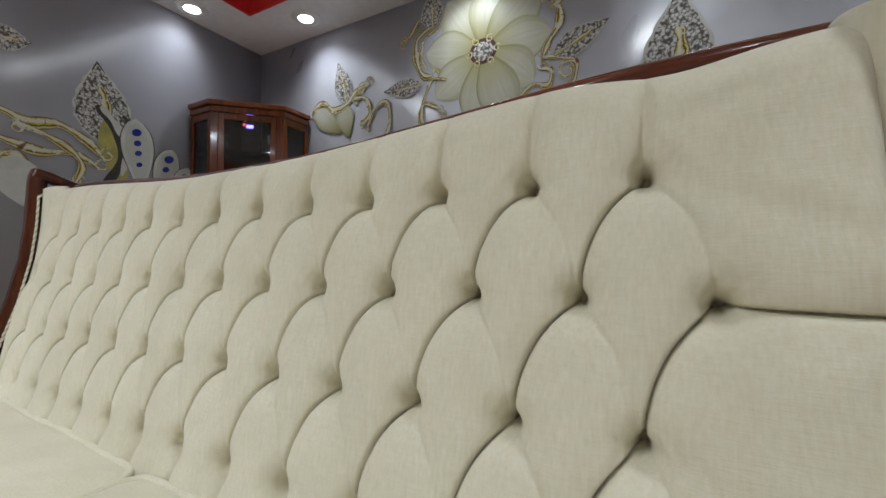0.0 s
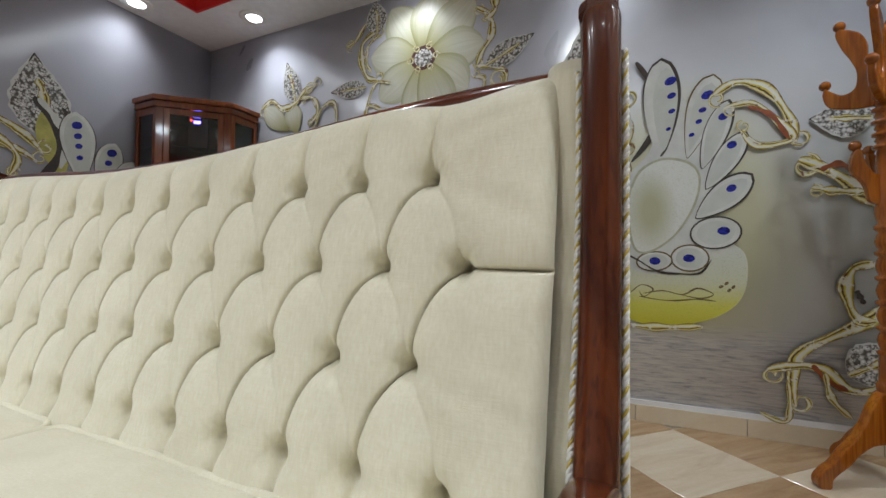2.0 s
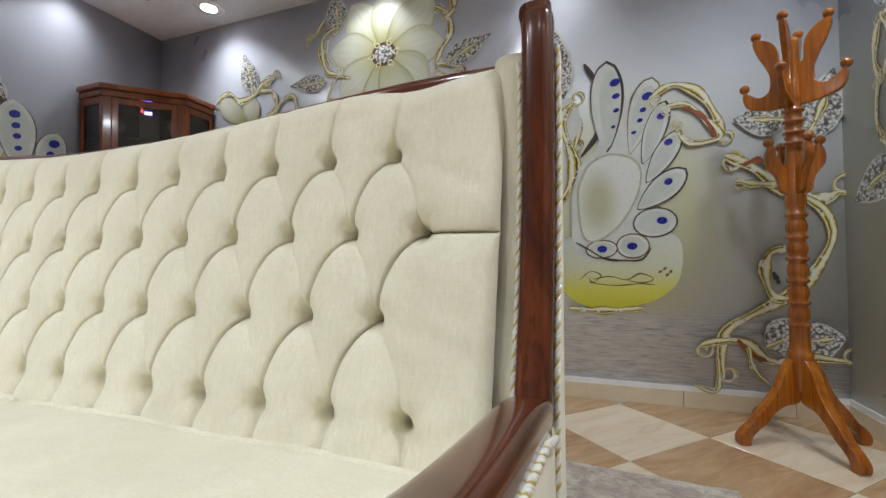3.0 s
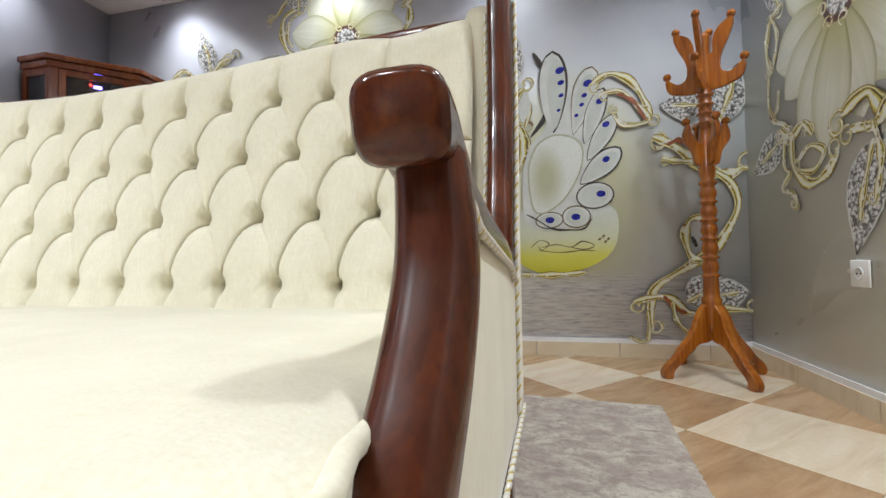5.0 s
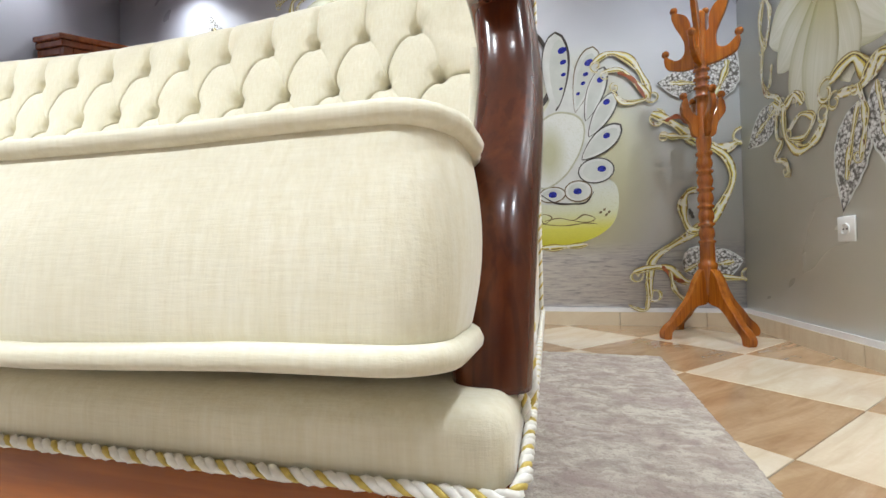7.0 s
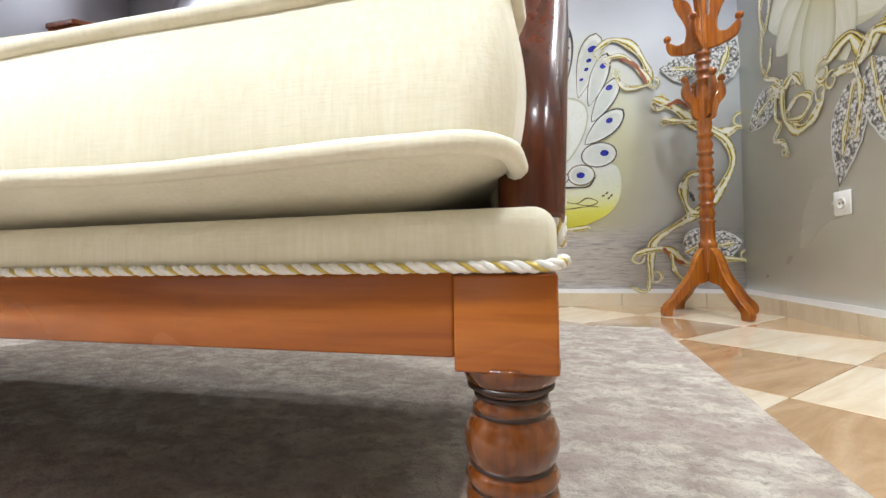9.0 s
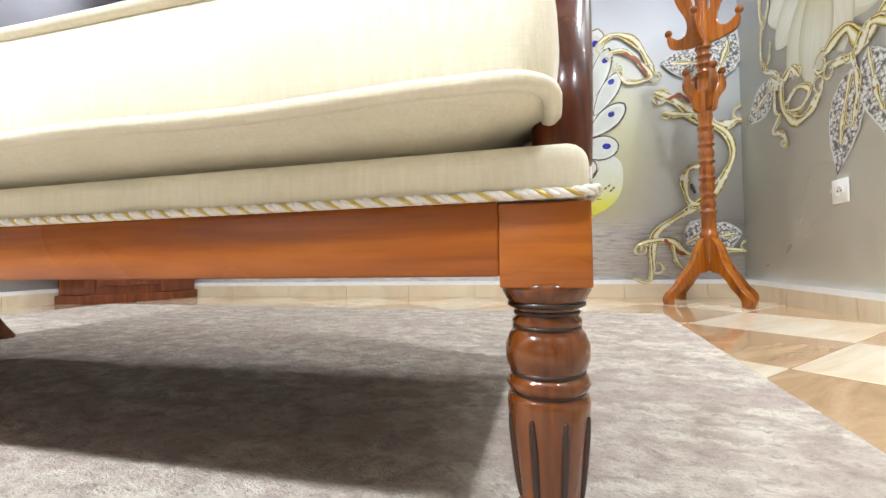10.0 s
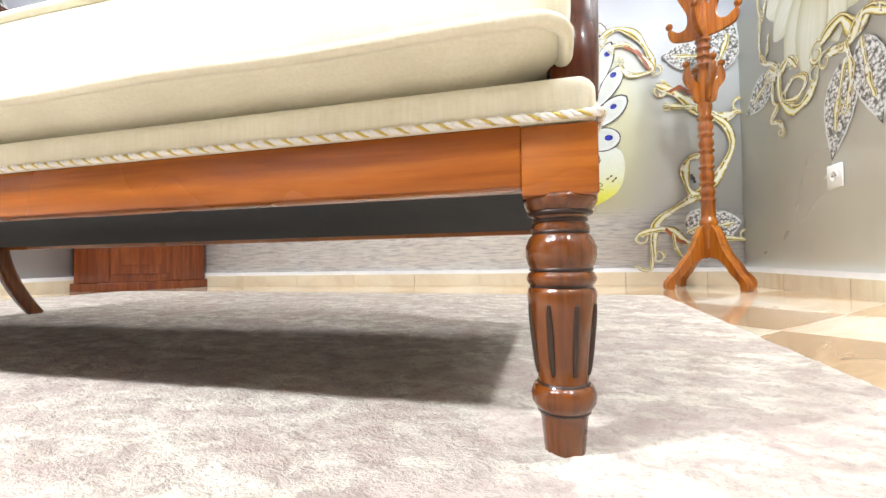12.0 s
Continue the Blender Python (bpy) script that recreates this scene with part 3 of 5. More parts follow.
# the jewelled swan
north.petal((0.56, 1.2), (0.70, 1.55), 0.22, INK_WHITE, "swan_plume")
north.ribbon("gold_scroll", [(0.58, 0.95), (0.68, 1.05), (0.72, 1.2), (0.66, 1.42), (0.72, 1.52)], 0.06)
north.blob("bowl", [(0.60, 0.74), (0.66, 0.54), (0.78, 0.46), (0.951, 0.460), (1.095, 0.508), (1.182, 0.587), (1.209, 0.70), (1.19, 0.80), (1.10, 0.84), (0.86, 0.84), (0.70, 0.82)], INK_BOWL)
north.ribbon("bowl_foot", [(0.68, 0.448), (0.86, 0.444), (1.04, 0.458)], 0.040)
# ornament across the bowl
north.ribbon("ornament", [(0.74, 0.600), (0.79, 0.640), (0.84, 0.620), (0.80, 0.585), (0.78, 0.61)], 0.007, INK_BROWN)
north.ribbon("ornament", [(0.80, 0.60), (0.88, 0.615), (0.96, 0.600), (1.02, 0.630), (1.08, 0.605), (1.03, 0.585), (0.95, 0.60)], 0.008, INK_BROWN)
north.ribbon("ornament", [(0.78, 0.585), (0.90, 0.570), (1.02, 0.580), (1.09, 0.575)], 0.007, INK_BROWN)
for a, z in ((1.13, 0.655), (1.155, 0.64), (1.14, 0.625), (1.11, 0.64)):
    north.spot("ornament_dot", a, z, 0.010, 0.006, INK_BROWN, a * 9)
# feathers and body joined by a pale ground
north.blob("body_ground", [(0.74, 0.72), (0.70, 0.95), (0.74, 1.16), (0.84, 1.30), (0.87, 1.58), (0.93, 1.64), (1.00, 1.45), (1.08, 1.50), (1.09, 1.32), (1.10, 1.15), (1.07, 1.00), (1.08, 0.82), (0.98, 0.71)], INK_WHITE)
north.ribbon("outline", [(0.775, 1.715), (0.832, 1.608), (0.856, 1.476), (0.834, 1.342), (0.752, 1.231)], 0.034, INK_DARK)
north.petal((0.880, 1.245), (0.885, 1.715), 0.165, INK_DARK, "feather_outline", 0.62, 0.5)
north.petal((0.872, 1.250), (0.882, 1.702), 0.145, INK_WHITE, "feather_edge", 0.62, 0.5)
north.petal((0.890, 1.27), (0.905, 1.665), 0.105, INK_BOWLISH, "feather", 0.62, 0.5)
for a, z, g in ((0.921, 1.597, 0.026), (0.925, 1.527, 0.019), (0.925, 1.454, 0.015), (0.910, 1.371, 0.011)):
    north.spot("gem", a, z, g, g * 0.72, INK_BLUE, 0.4)
north.petal((0.985, 1.225), (1.093, 1.600), 0.140, INK_BROWN, "feather_outline", 0.66, 0.5)
north.petal((0.986, 1.23), (1.092, 1.592), 0.128, INK_WHITE, "feather_edge", 0.66, 0.5)
north.petal((0.994, 1.26), (1.086, 1.560), 0.090, INK_BOWLISH, "feather", 0.66, 0.5)
for a, z, g in ((1.068, 1.507, 0.026), (1.048, 1.441, 0.016), (1.033, 1.39, 0.014), (1.004, 1.332, 0.012)):
    north.spot("gem", a, z, g, g * 0.72, INK_BLUE, 0.4)
for base, tip, w, gem in (((1.040, 1.17), (1.152, 1.475), 0.105, (1.127, 1.400)), ((1.055, 1.075), (1.212, 1.325), 0.105, (1.157, 1.269)), ((1.015, 0.945), (1.232, 1.135), 0.130, (1.153, 1.076))):
    north.petal(base, tip, w, INK_DARK, "feather_outline", 0.60, 0.55)
    north.petal((base[0] + 0.004, base[1] + 0.005), (tip[0] - 0.008, tip[1] - 0.008), w * 0.88, INK_WHITE, "feather_edge", 0.60, 0.55)
    north.petal((base[0] + 0.014, base[1] + 0.018), (tip[0] - 0.022, tip[1] - 0.024), w * 0.64, INK_BOWLISH, "feather", 0.60, 0.55)
    north.spot("gem", *gem, 0.020, 0.016, INK_BLUE, 0.5)
for a, z, ra, rz, rot, edge, gem in ((1.091, 0.880, 0.100, 0.074, 0.10, INK_DARK, (1.122, 0.888)), (0.990, 0.767, 0.078, 0.063, 0.0, INK_BROWN, (0.987, 0.766)), (0.845, 0.752, 0.078, 0.048, 0.08, INK_BROWN, (0.848, 0.753))):
    north.spot("feather_outline", a, z, ra, rz, edge, rot, 28)
    north.spot("feather_edge", a, z, ra - 0.007, rz - 0.007, INK_WHITE, rot, 28)
    north.spot("feather", a, z, ra * 0.72, rz * 0.72, INK_BOWLISH, rot, 28)
    north.spot("gem", *gem, 0.024, 0.018, INK_BLUE)
north.ribbon("outline", [(0.72, 0.79), (0.78, 0.755), (0.86, 0.705), (0.95, 0.695), (1.03, 0.70), (1.075, 0.76)], 0.012, INK_DARK)
north.blob("body_outline", [(0.805, 1.205), (0.893, 1.237), (0.995, 1.208), (1.037, 1.134), (1.015, 1.005), (0.932, 0.866), (0.821, 0.790), (0.752, 0.825), (0.730, 1.03), (0.760, 1.145)], INK_SHADE)
north.blob("body", [(0.813, 1.196), (0.893, 1.226), (0.987, 1.199), (1.028, 1.132), (1.007, 1.011), (0.927, 0.875), (0.821, 0.800), (0.760, 0.832), (0.740, 1.03), (0.769, 1.138)], INK_BODY)
north.ribbon("gold_scroll", [(1.09, 1.50), (1.18, 1.545), (1.29, 1.49), (1.362, 1.36), (1.382, 1.255)], 0.05)
north.ribbon("gold_scroll", [(1.14, 1.44), (1.24, 1.44), (1.33, 1.34), (1.37, 1.27), (1.25, 1.255), (1.19, 1.33)], 0.038)
north.ribbon("rust_scroll", [(1.22, 1.43), (1.30, 1.38), (1.36, 1.27)], 0.026, INK_RUST)
# scrolls behind the coat stand
north.leaf((1.63, 1.325), (1.425, 1.345), 0.15)
north.leaf((1.70, 1.22), (1.805, 1.53), 0.17)
north.ribbon("gold_scroll", [(1.390, 1.18), (1.47, 1.135), (1.56, 1.06), (1.64, 0.985), (1.74, 0.955), (1.81, 0.985)], 0.07)
north.ribbon("rust_scroll", [(1.46, 1.13), (1.52, 1.15), (1.58, 1.10)], 0.03, INK_RUST)
north.ribbon("gold_scroll", [(1.43, 1.06), (1.50, 1.04), (1.60, 1.03)], 0.04)
north.ribbon("gold_scroll", [(1.66, 0.985), (1.75, 0.91), (1.780, 0.80), (1.74, 0.69), (1.66, 0.57), (1.55, 0.49), (1.453, 0.430), (1.375, 0.365), (1.355, 0.26), (1.362, 0.15)], 0.058)
north.ribbon("gold_loop", [(1.62, 0.745), (1.555, 0.725), (1.530, 0.640), (1.560, 0.530), (1.62, 0.52)], 0.050)
north.ribbon("outline", [(1.563, 0.64), (1.585, 0.585)], 0.024, INK_DARK)
north.leaf((1.53, 0.30), (1.72, 0.42), 0.17)
north.leaf((1.66, 0.33), (1.82, 0.36), 0.15)
north.ribbon("gold_scroll", [(1.27, 0.295), (1.36, 0.32), (1.45, 0.315), (1.54, 0.24), (1.675, 0.265), (1.82, 0.256)], 0.05)
north.ribbon("rust_scroll", [(1.42, 0.33), (1.47, 0.27), (1.53, 0.24)], 0.028, INK_RUST)
north.ribbon("gold_scroll", [(1.338, 0.25), (1.343, 0.15), (1.325, 0.085), (1.24, 0.115)], 0.026)
north.ribbon("gold_scroll", [(1.46, 0.30), (1.48, 0.20), (1.54, 0.13)], 0.03)
west = Print(lambda a, z, d: (XL + d, a, z), wall_west)
west.leaf((1.20, 1.44), (1.135, 1.91), 0.27)
west.leaf((0.70, 1.86), (0.86, 1.885), 0.12)
west.petal((1.28, 1.20), (1.20, 1.62), 0.16, INK_YELLOW, "plume")
west.ribbon("gold_scroll", [(1.14, 1.66), (1.20, 1.58), (1.27, 1.46), (1.24, 1.30), (1.16, 1.18)], 0.06, INK_DARK)
west.ribbon("gold_scroll", [(1.16, 1.66), (1.23, 1.58), (1.30, 1.46), (1.27, 1.28)], 0.05, INK_WHITE)
west.ribbon("outline", [(1.27, 1.64), (1.34, 1.54), (1.38, 1.38), (1.33, 1.20)], 0.035, INK_DARK)
west.feather((1.38, 1.18), (1.335, 1.64), 0.17, [(0.4, 0.018), (0.55, 0.02), (0.68, 0.022), (0.82, 0.028)])
west.feather((1.46, 1.16), (1.55, 1.50), 0.14, [(0.4, 0.018), (0.6, 0.022), (0.8, 0.03)])
west.feather((1.54, 1.14), (1.66, 1.40), 0.11, [(0.75, 0.026)])
west.ribbon("gold_scroll", [(0.55, 1.48), (0.72, 1.52), (0.86, 1.48), (0.98, 1.50), (1.10, 1.44), (1.18, 1.36)], 0.06)
west.ribbon("gold_scroll", [(0.55, 1.36), (0.72, 1.38), (0.90, 1.34), (1.04, 1.36), (1.16, 1.30)], 0.05)
west.ribbon("gold_scroll", [(0.80, 1.46), (0.90, 1.44), (1.02, 1.38), (1.08, 1.30), (1.05, 1.20)], 0.045)
west.ribbon("gold_scroll", [(0.55, 1.18), (0.68, 1.26), (0.80, 1.30), (0.84, 1.22), (0.74, 1.12), (0.66, 1.02)], 0.06)
west.curl(0.80, 1.26, 0.06, 1.2, 1.5, 0.025)
west.curl(0.66, 1.54, 0.06, 1.2, 0.5, 0.03)
west.petal((0.45, 1.3), (0.75, 1.34), 0.14)
west.petal((0.85, 1.05), (0.80, 1.30), 0.2, INK_WHITE)

east = Print(lambda a, z, d: (XR - d, a, z), wall_east)
C = (1.49, 1.44)
for tip, w in (((1.80, 1.72), 0.26), ((1.50, 1.86), 0.28), ((1.14, 1.66), 0.30), ((1.90, 1.36), 0.26), ((1.06, 1.36), 0.32), ((1.84, 1.20), 0.22), ((1.20, 1.08), 0.30), ((1.74, 1.02), 0.20), ((1.40, 0.98), 0.20), ((1.60, 0.92), 0.22)):
    east.petal(C, tip, w)
east.spot("flower_centre", *C, 0.09, 0.085, INK_CENTRE)
east.spot("flower_centre", *C, 0.065, 0.06, INK_GLITTER)
for i in range(7):
    east.curl(C[0] + 0.09 * math.cos(i * 0.9), C[1] + 0.085 * math.sin(i * 0.9), 0.03, 1.1, i, 0.013)
east.leaf((1.86, 1.62), (1.95, 1.86), 0.14)
east.ribbon("gold_scroll", [(1.84, 1.62), (1.94, 1.58), (1.97, 1.45), (1.93, 1.36)], 0.045)
east.ribbon("gold_scroll", [(1.93, 1.62), (1.88, 1.50), (1.92, 1.38)], 0.035)
east.ribbon("gold_scroll", [(1.95, 1.38), (1.97, 1.24), (1.93, 1.14), (1.86, 1.10), (1.80, 1.04)], 0.035)
east.ribbon("gold_scroll", [(1.88, 1.26), (1.90, 1.18), (1.95, 1.14)], 0.03)
east.leaf((1.85, 1.05), (2.13, 0.93), 0.16)
east.ribbon("gold_scroll", [(1.88, 1.08), (1.80, 1.03), (1.72, 1.06), (1.66, 1.0)], 0.05)
east.ribbon("gold_scroll", [(1.80, 1.04), (1.79, 0.90), (1.70, 0.82), (1.60, 0.83), (1.52, 0.90)], 0.055)
east.ribbon("gold_scroll", [(1.76, 0.92), (1.68, 0.96), (1.60, 0.92), (1.66, 0.86), (1.76, 0.88)], 0.035)
east.ribbon("gold_scroll", [(1.85, 1.04), (1.86, 0.92), (1.82, 0.88), (1.88, 0.82), (1.80, 0.79), (1.77, 0.72)], 0.035)
east.curl(1.80, 0.75, 0.035, 1.1, 1.0, 0.018)
east.leaf((1.36, 0.90), (1.455, 0.53), 0.17)
east.leaf((1.28, 0.94), (1.20, 0.60), 0.15)
east.ribbon("gold_scroll", [(1.50, 1.02), (1.38, 1.06), (1.30, 0.98), (1.18, 1.04), (1.05, 1.0)], 0.07)
east.ribbon("gold_scroll", [(1.46, 0.96), (1.34, 0.95), (1.26, 1.02), (1.12, 0.94)], 0.05)
east.ribbon("gold_scroll", [(1.36, 0.96), (1.33, 0.84), (1.36, 0.70)], 0.035)

# ---- wall outlet ----
root = empty("wall_outlet", pose(XR, 1.438, 0.47), "white plastic socket on the papered wall", "socket")
part("plate", boxed(-0.009, -0.0015, -0.043, 0.043, -0.045, 0.045, bevel=0.003), PLASTIC, root)
bm = lathe(bmesh.new(), [(0.021, 0.0), (0.021, 0.004), (0.018, 0.004), (0.016, 0.0005)], n=24)
bmesh.ops.transform(bm, verts=bm.verts, matrix=pose(-0.009, 0, 0, 0, -90, 0))
part("socket_ring", bm, PLASTIC, root)
for dy in (-0.009, 0.009):
    bm = lathe(bmesh.new(), [(0.0028, 0.0), (0.0028, 0.002)], n=10)
    bmesh.ops.transform(bm, verts=bm.verts, matrix=pose(-0.0095, dy, 0, 0, -90, 0))
    part("pin_hole", bm, GROOVE, root)

# ---- rug ----
def rug_mesh():
    bm = bmesh.new()
    W, D, st = 3.05, 2.75, 0.008
    nx, ny = int(W / st), int(D / st)
    us, vs = np.linspace(-W / 2, W / 2, nx), np.linspace(-D / 2, D / 2, ny)
    rng = np.random.default_rng(5)
    bump = rng.random((ny, nx)) * 0.0045
    for k, amp in ((3, 0.004), (7, 0.003)):
        coarse = rng.random((ny // k + 2, nx // k + 2))
        yy, xx = np.meshgrid(np.arange(ny) / k, np.arange(nx) / k, indexing="ij")
        y0, x0 = yy.astype(int), xx.astype(int)
        fy, fx = yy - y0, xx - x0
        bump += amp * ((coarse[y0, x0] * (1 - fx) + coarse[y0, x0 + 1] * fx) * (1 - fy) + (coarse[y0 + 1, x0] * (1 - fx) + coarse[y0 + 1, x0 + 1] * fx) * fy)
    U, V = np.meshgrid(us, vs)
    edge = np.minimum(W / 2 - abs(U), D / 2 - abs(V))
    Z = 0.001 + np.clip(edge / 0.012, 0, 1) * (0.002 + 0.75 * bump)
    Z[0], Z[-1], Z[:, 0], Z[:, -1] = 0.0, 0.0, 0.0, 0.0
    co = np.stack([U + rng.normal(0, 0.0015, U.shape), V + rng.normal(0, 0.0015, U.shape), Z], -1).reshape(-1, 3)
    i = np.arange(ny * nx).reshape(ny, nx)
    quads = np.stack([i[:-1, :-1], i[:-1, 1:], i[1:, 1:], i[1:, :-1]], -1).reshape(-1, 4)
    me = bpy.data.meshes.new("rug")
    me.from_pydata(co.tolist(), [], quads.tolist())
    me.polygons.foreach_set("use_smooth", [True] * len(me.polygons))
    me.materials.append(RUG)
    bm.free()
    return me


rug = tagged(new("rug", rug_mesh()), "grey-beige mottled shaggy rug under the sofa", "rug")
rug.matrix_basis = pose(-0.42, 0.165, 0.0005, 0, 0, -4.3)

# ---- sofa ----
SOFA = pose(-0.1575, 0.0167, 0, 0, 0, -1.3)
sofa = empty("sofa", SOFA, "long cream deep-buttoned sofa with mahogany frame on a rug", "sofa")
STEP = 0.1125
BACK_L, BACK_R = -0.765, 0.838
ROW_Z = [0.853, 0.737, 0.620, 0.4995]


def row_x(i):
    return [-0.731 + STEP * k for k in range(14)] if i % 2 else [-0.675 + STEP * k for k in range(13)]


def back_depth(z):
    return np.interp(z, [0.33, 0.508, 0.622, 0.736, 0.85, 0.99], [0.356, 0.399, 0.426, 0.453, 0.481, 0.512])


def end_recess(u):
    """How far the upholstery rolls back at the far end."""
    return 0.03 * np.clip((-0.740 - u) / 0.03, 0, 2) ** 1.5


def rail_top(u):
    s = np.clip((np.abs(u) - 0.08) / 0.68, 0, 1)
    return 0.953 + 0.034 * s * s * (3 - 2 * s)


def tufted_back():
    """The deep-buttoned upholstery: pillows between creases that join the buttons."""
    creases, soft_creases = [], []
    for i in range(3):
        for x in row_x(i):
            for x2 in row_x(i + 1):
                if abs(abs(x - x2) - STEP / 2) < 0.004:
                    (creases if x2 < x else soft_creases).append((x, ROW_Z[i], x2, ROW_Z[i + 1]))
    upright = [(x, ROW_Z[0], x, 1.1) for x in row_x(0)]
    upright += [(x, ROW_Z[3], x, 0.2) for x in row_x(3)]
    creases.append((0.731, ROW_Z[1], 0.95, ROW_Z[1] - 0.004))
    nu, nz = 1280, 480
    us = np.linspace(BACK_L, BACK_R, nu)
    ts = np.linspace(0, 1, nz)
    U, T = np.meshgrid(us, ts)
    top = rail_top(U) - 0.013 - 0.014 * np.exp(-((U - 0.70) / 0.07) ** 2)
    Z = 0.34 + T * (top - 0.34)

    def fold_distance(lines):
        dist = np.full(U.shape, 9.0)
        for x0, z0, x1, z1 in lines:
            dx, dz = x1 - x0, z1 - z0
            s = np.clip(((U - x0) * dx + (Z - z0) * dz) / (dx * dx + dz * dz), 0, 1)
            # slanting folds bow upwards
            bow = 0.015 * np.sin(np.pi * s ** 0.9) if abs(dx) > 0.02 and abs(dz) > 0.02 and abs(x1) < 0.9 else 0.0
            length, sg = math.hypot(dx, dz), (1 if dx >= 0 else -1)
            dist = np.minimum(dist, np.hypot(U - (x0 + s * dx - sg * bow * dz / length), Z - (z0 + s * dz + sg * bow * dx / length)))
        return dist

    def inflate(fixed):
        """The cloth between the folds blown up like a membrane, 1 at the middle of a diamond."""
        low = fixed[::2, ::2] | fixed[1::2, ::2] | fixed[::2, 1::2] | fixed[1::2, 1::2]
        phi = np.zeros(low.shape)
        for _ in range(700):
            phi[1:-1, 1:-1] = 0.25 * (phi[:-2, 1:-1] + phi[2:, 1:-1] + phi[1:-1, :-2] + phi[1:-1, 2:]) + 1.0
            phi[0], phi[:, 0], phi[:, -1] = phi[1], phi[:, 1], phi[:, -2]
            phi[low] = 0.0
        phi = np.repeat(np.repeat(phi, 2, 0), 2, 1)
        for _ in range(3):
            phi[1:-1, 1:-1] = 0.2 * (phi[1:-1, 1:-1] + phi[:-2, 1:-1] + phi[2:, 1:-1] + phi[1:-1, :-2] + phi[1:-1, 2:])
        ref = float(np.percentile(phi[(np.abs(U) < 0.6) & (Z > ROW_Z[3]) & (Z < ROW_Z[0])], 97))
        q = np.clip(phi / ref, 0, None)
        return np.where(q > 1, 1 + 0.16 * np.log(np.maximum(q, 1)), q)

    hard = fold_distance(creases)
    plumb = fold_distance(upright)
    soft = fold_distance(soft_creases)
    q = inflate((hard < 0.0025) | (plumb < 0.0025) | (soft < 0.0025))
    q2 = inflate((hard < 0.0025) | (plumb < 0.0025))
    near = np.full(U.shape, 9.0)
    for i in range(4):
        for x in row_x(i):
            near = np.minimum(near, (U - x) ** 2 + (Z - ROW_Z[i]) ** 2)
    # the fold is a thin tucked pleat; the loose diagonal opens only towards its buttons
    pull = np.exp(-near / 0.034 ** 2)
    height = 0.0040 * q ** 0.7 + 0.0075 * q2 ** 0.38
    height -= 0.0130 * np.exp(-(hard / 0.0016) ** 2) + 0.0055 * np.exp(-(plumb / 0.008) ** 2)
    height -= 0.0040 * (0.12 + 0.88 * pull) * np.exp(-(soft / 0.0024) ** 2)
    height += 0.0165 * (1 - np.exp(-near / 0.022 ** 2)) - 0.030 * np.exp(-near / 0.0090 ** 2) + 0.002
    # small puckers that run out from the buttons
    height += 0.0007 * np.exp(-near / 0.030 ** 2) * np.sin(U * 410 + 2.0 * np.sin(Z * 170)) * np.clip(near / 0.012 ** 2, 0, 1)
    # rolled edges at top and ends
    et = np.clip((top - Z) / 0.040, 0, 1)
    eu = np.clip(np.minimum(BACK_R - U, U - BACK_L) / 0.02, 0, 1)
    height = height * np.sqrt(1 - (1 - et) ** 2) * (0.3 + 0.7 * np.sqrt(1 - (1 - eu) ** 2))
    height += 0.0011 * np.sin(U * 47 + 3 * np.sin(Z * 31)) * np.sin(Z * 53 + 2) * np.clip(q, 0, 1)
    V = back_depth(Z) + 0.004 + end_recess(U) - height
    co = np.stack([U, V, Z], -1).reshape(-1, 3)
    i = np.arange(nz * nu).reshape(nz, nu)
    quads = np.stack([i[:-1, :-1], i[:-1, 1:], i[1:, 1:], i[1:, :-1]], -1).reshape(-1, 4)
    me = bpy.data.meshes.new("backrest")
    me.from_pydata(co.tolist(), [], quads.tolist())
    me.polygons.foreach_set("use_smooth", [True] * len(me.polygons))
    me.materials.append(FABRIC)
    ob = new("backrest", me)
    ob.parent = sofa
    return tagged(ob, "deep-buttoned cream upholstery")


backrest = tufted_back()
bm = bmesh.new()
bmesh.ops.create_uvsphere(bm, u_segments=12, v_segments=6, radius=0.0050)
bmesh.ops.transform(bm, verts=bm.verts, matrix=Matrix.Diagonal((1, 0.5, 1, 1)))
button = part("button", bm, FABRIC, backrest, "fabric-covered button")
first = True
for i in range(4):
    for x in row_x(i):
        b = button if first else button.copy()
        if not first:
            scene.collection.objects.link(b)
        first = False
        b.location = (x, float(back_depth(ROW_Z[i])) + 0.0325 + float(end_recess(x)), ROW_Z[i])

# the plain outer back
bm = bmesh.new()
outline = [(u, float(rail_top(u)) - 0.012) for u in np.linspace(-0.875, 0.875, 41)]
lowv, topv = [], []
for u, zt in outline:
    lowv.append((bm.verts.new((u, 0.50, 0.29)), bm.verts.new((u, 0.525, 0.29))))
    topv.append((bm.verts.new((u, 0.536, zt)), bm.verts.new((u, 0.575, zt))))
for k in range(len(outline) - 1):
    a, b, c, d = lowv[k], lowv[k + 1], topv[k], topv[k + 1]
    bm.faces.new((a[0], b[0], d[0], c[0]))
    bm.faces.new((b[1], a[1], c[1], d[1]))
    bm.faces.new((c[0], d[0], d[1], c[1]))
    bm.faces.new((b[0], a[0], a[1], b[1]))
for k in (0, -1):
    bm.faces.new((lowv[k][0], lowv[k][1], topv[k][1], topv[k][0]))
bmesh.ops.recalc_face_normals(bm, faces=bm.faces)
part("outer_back", bm, FABRIC, sofa)

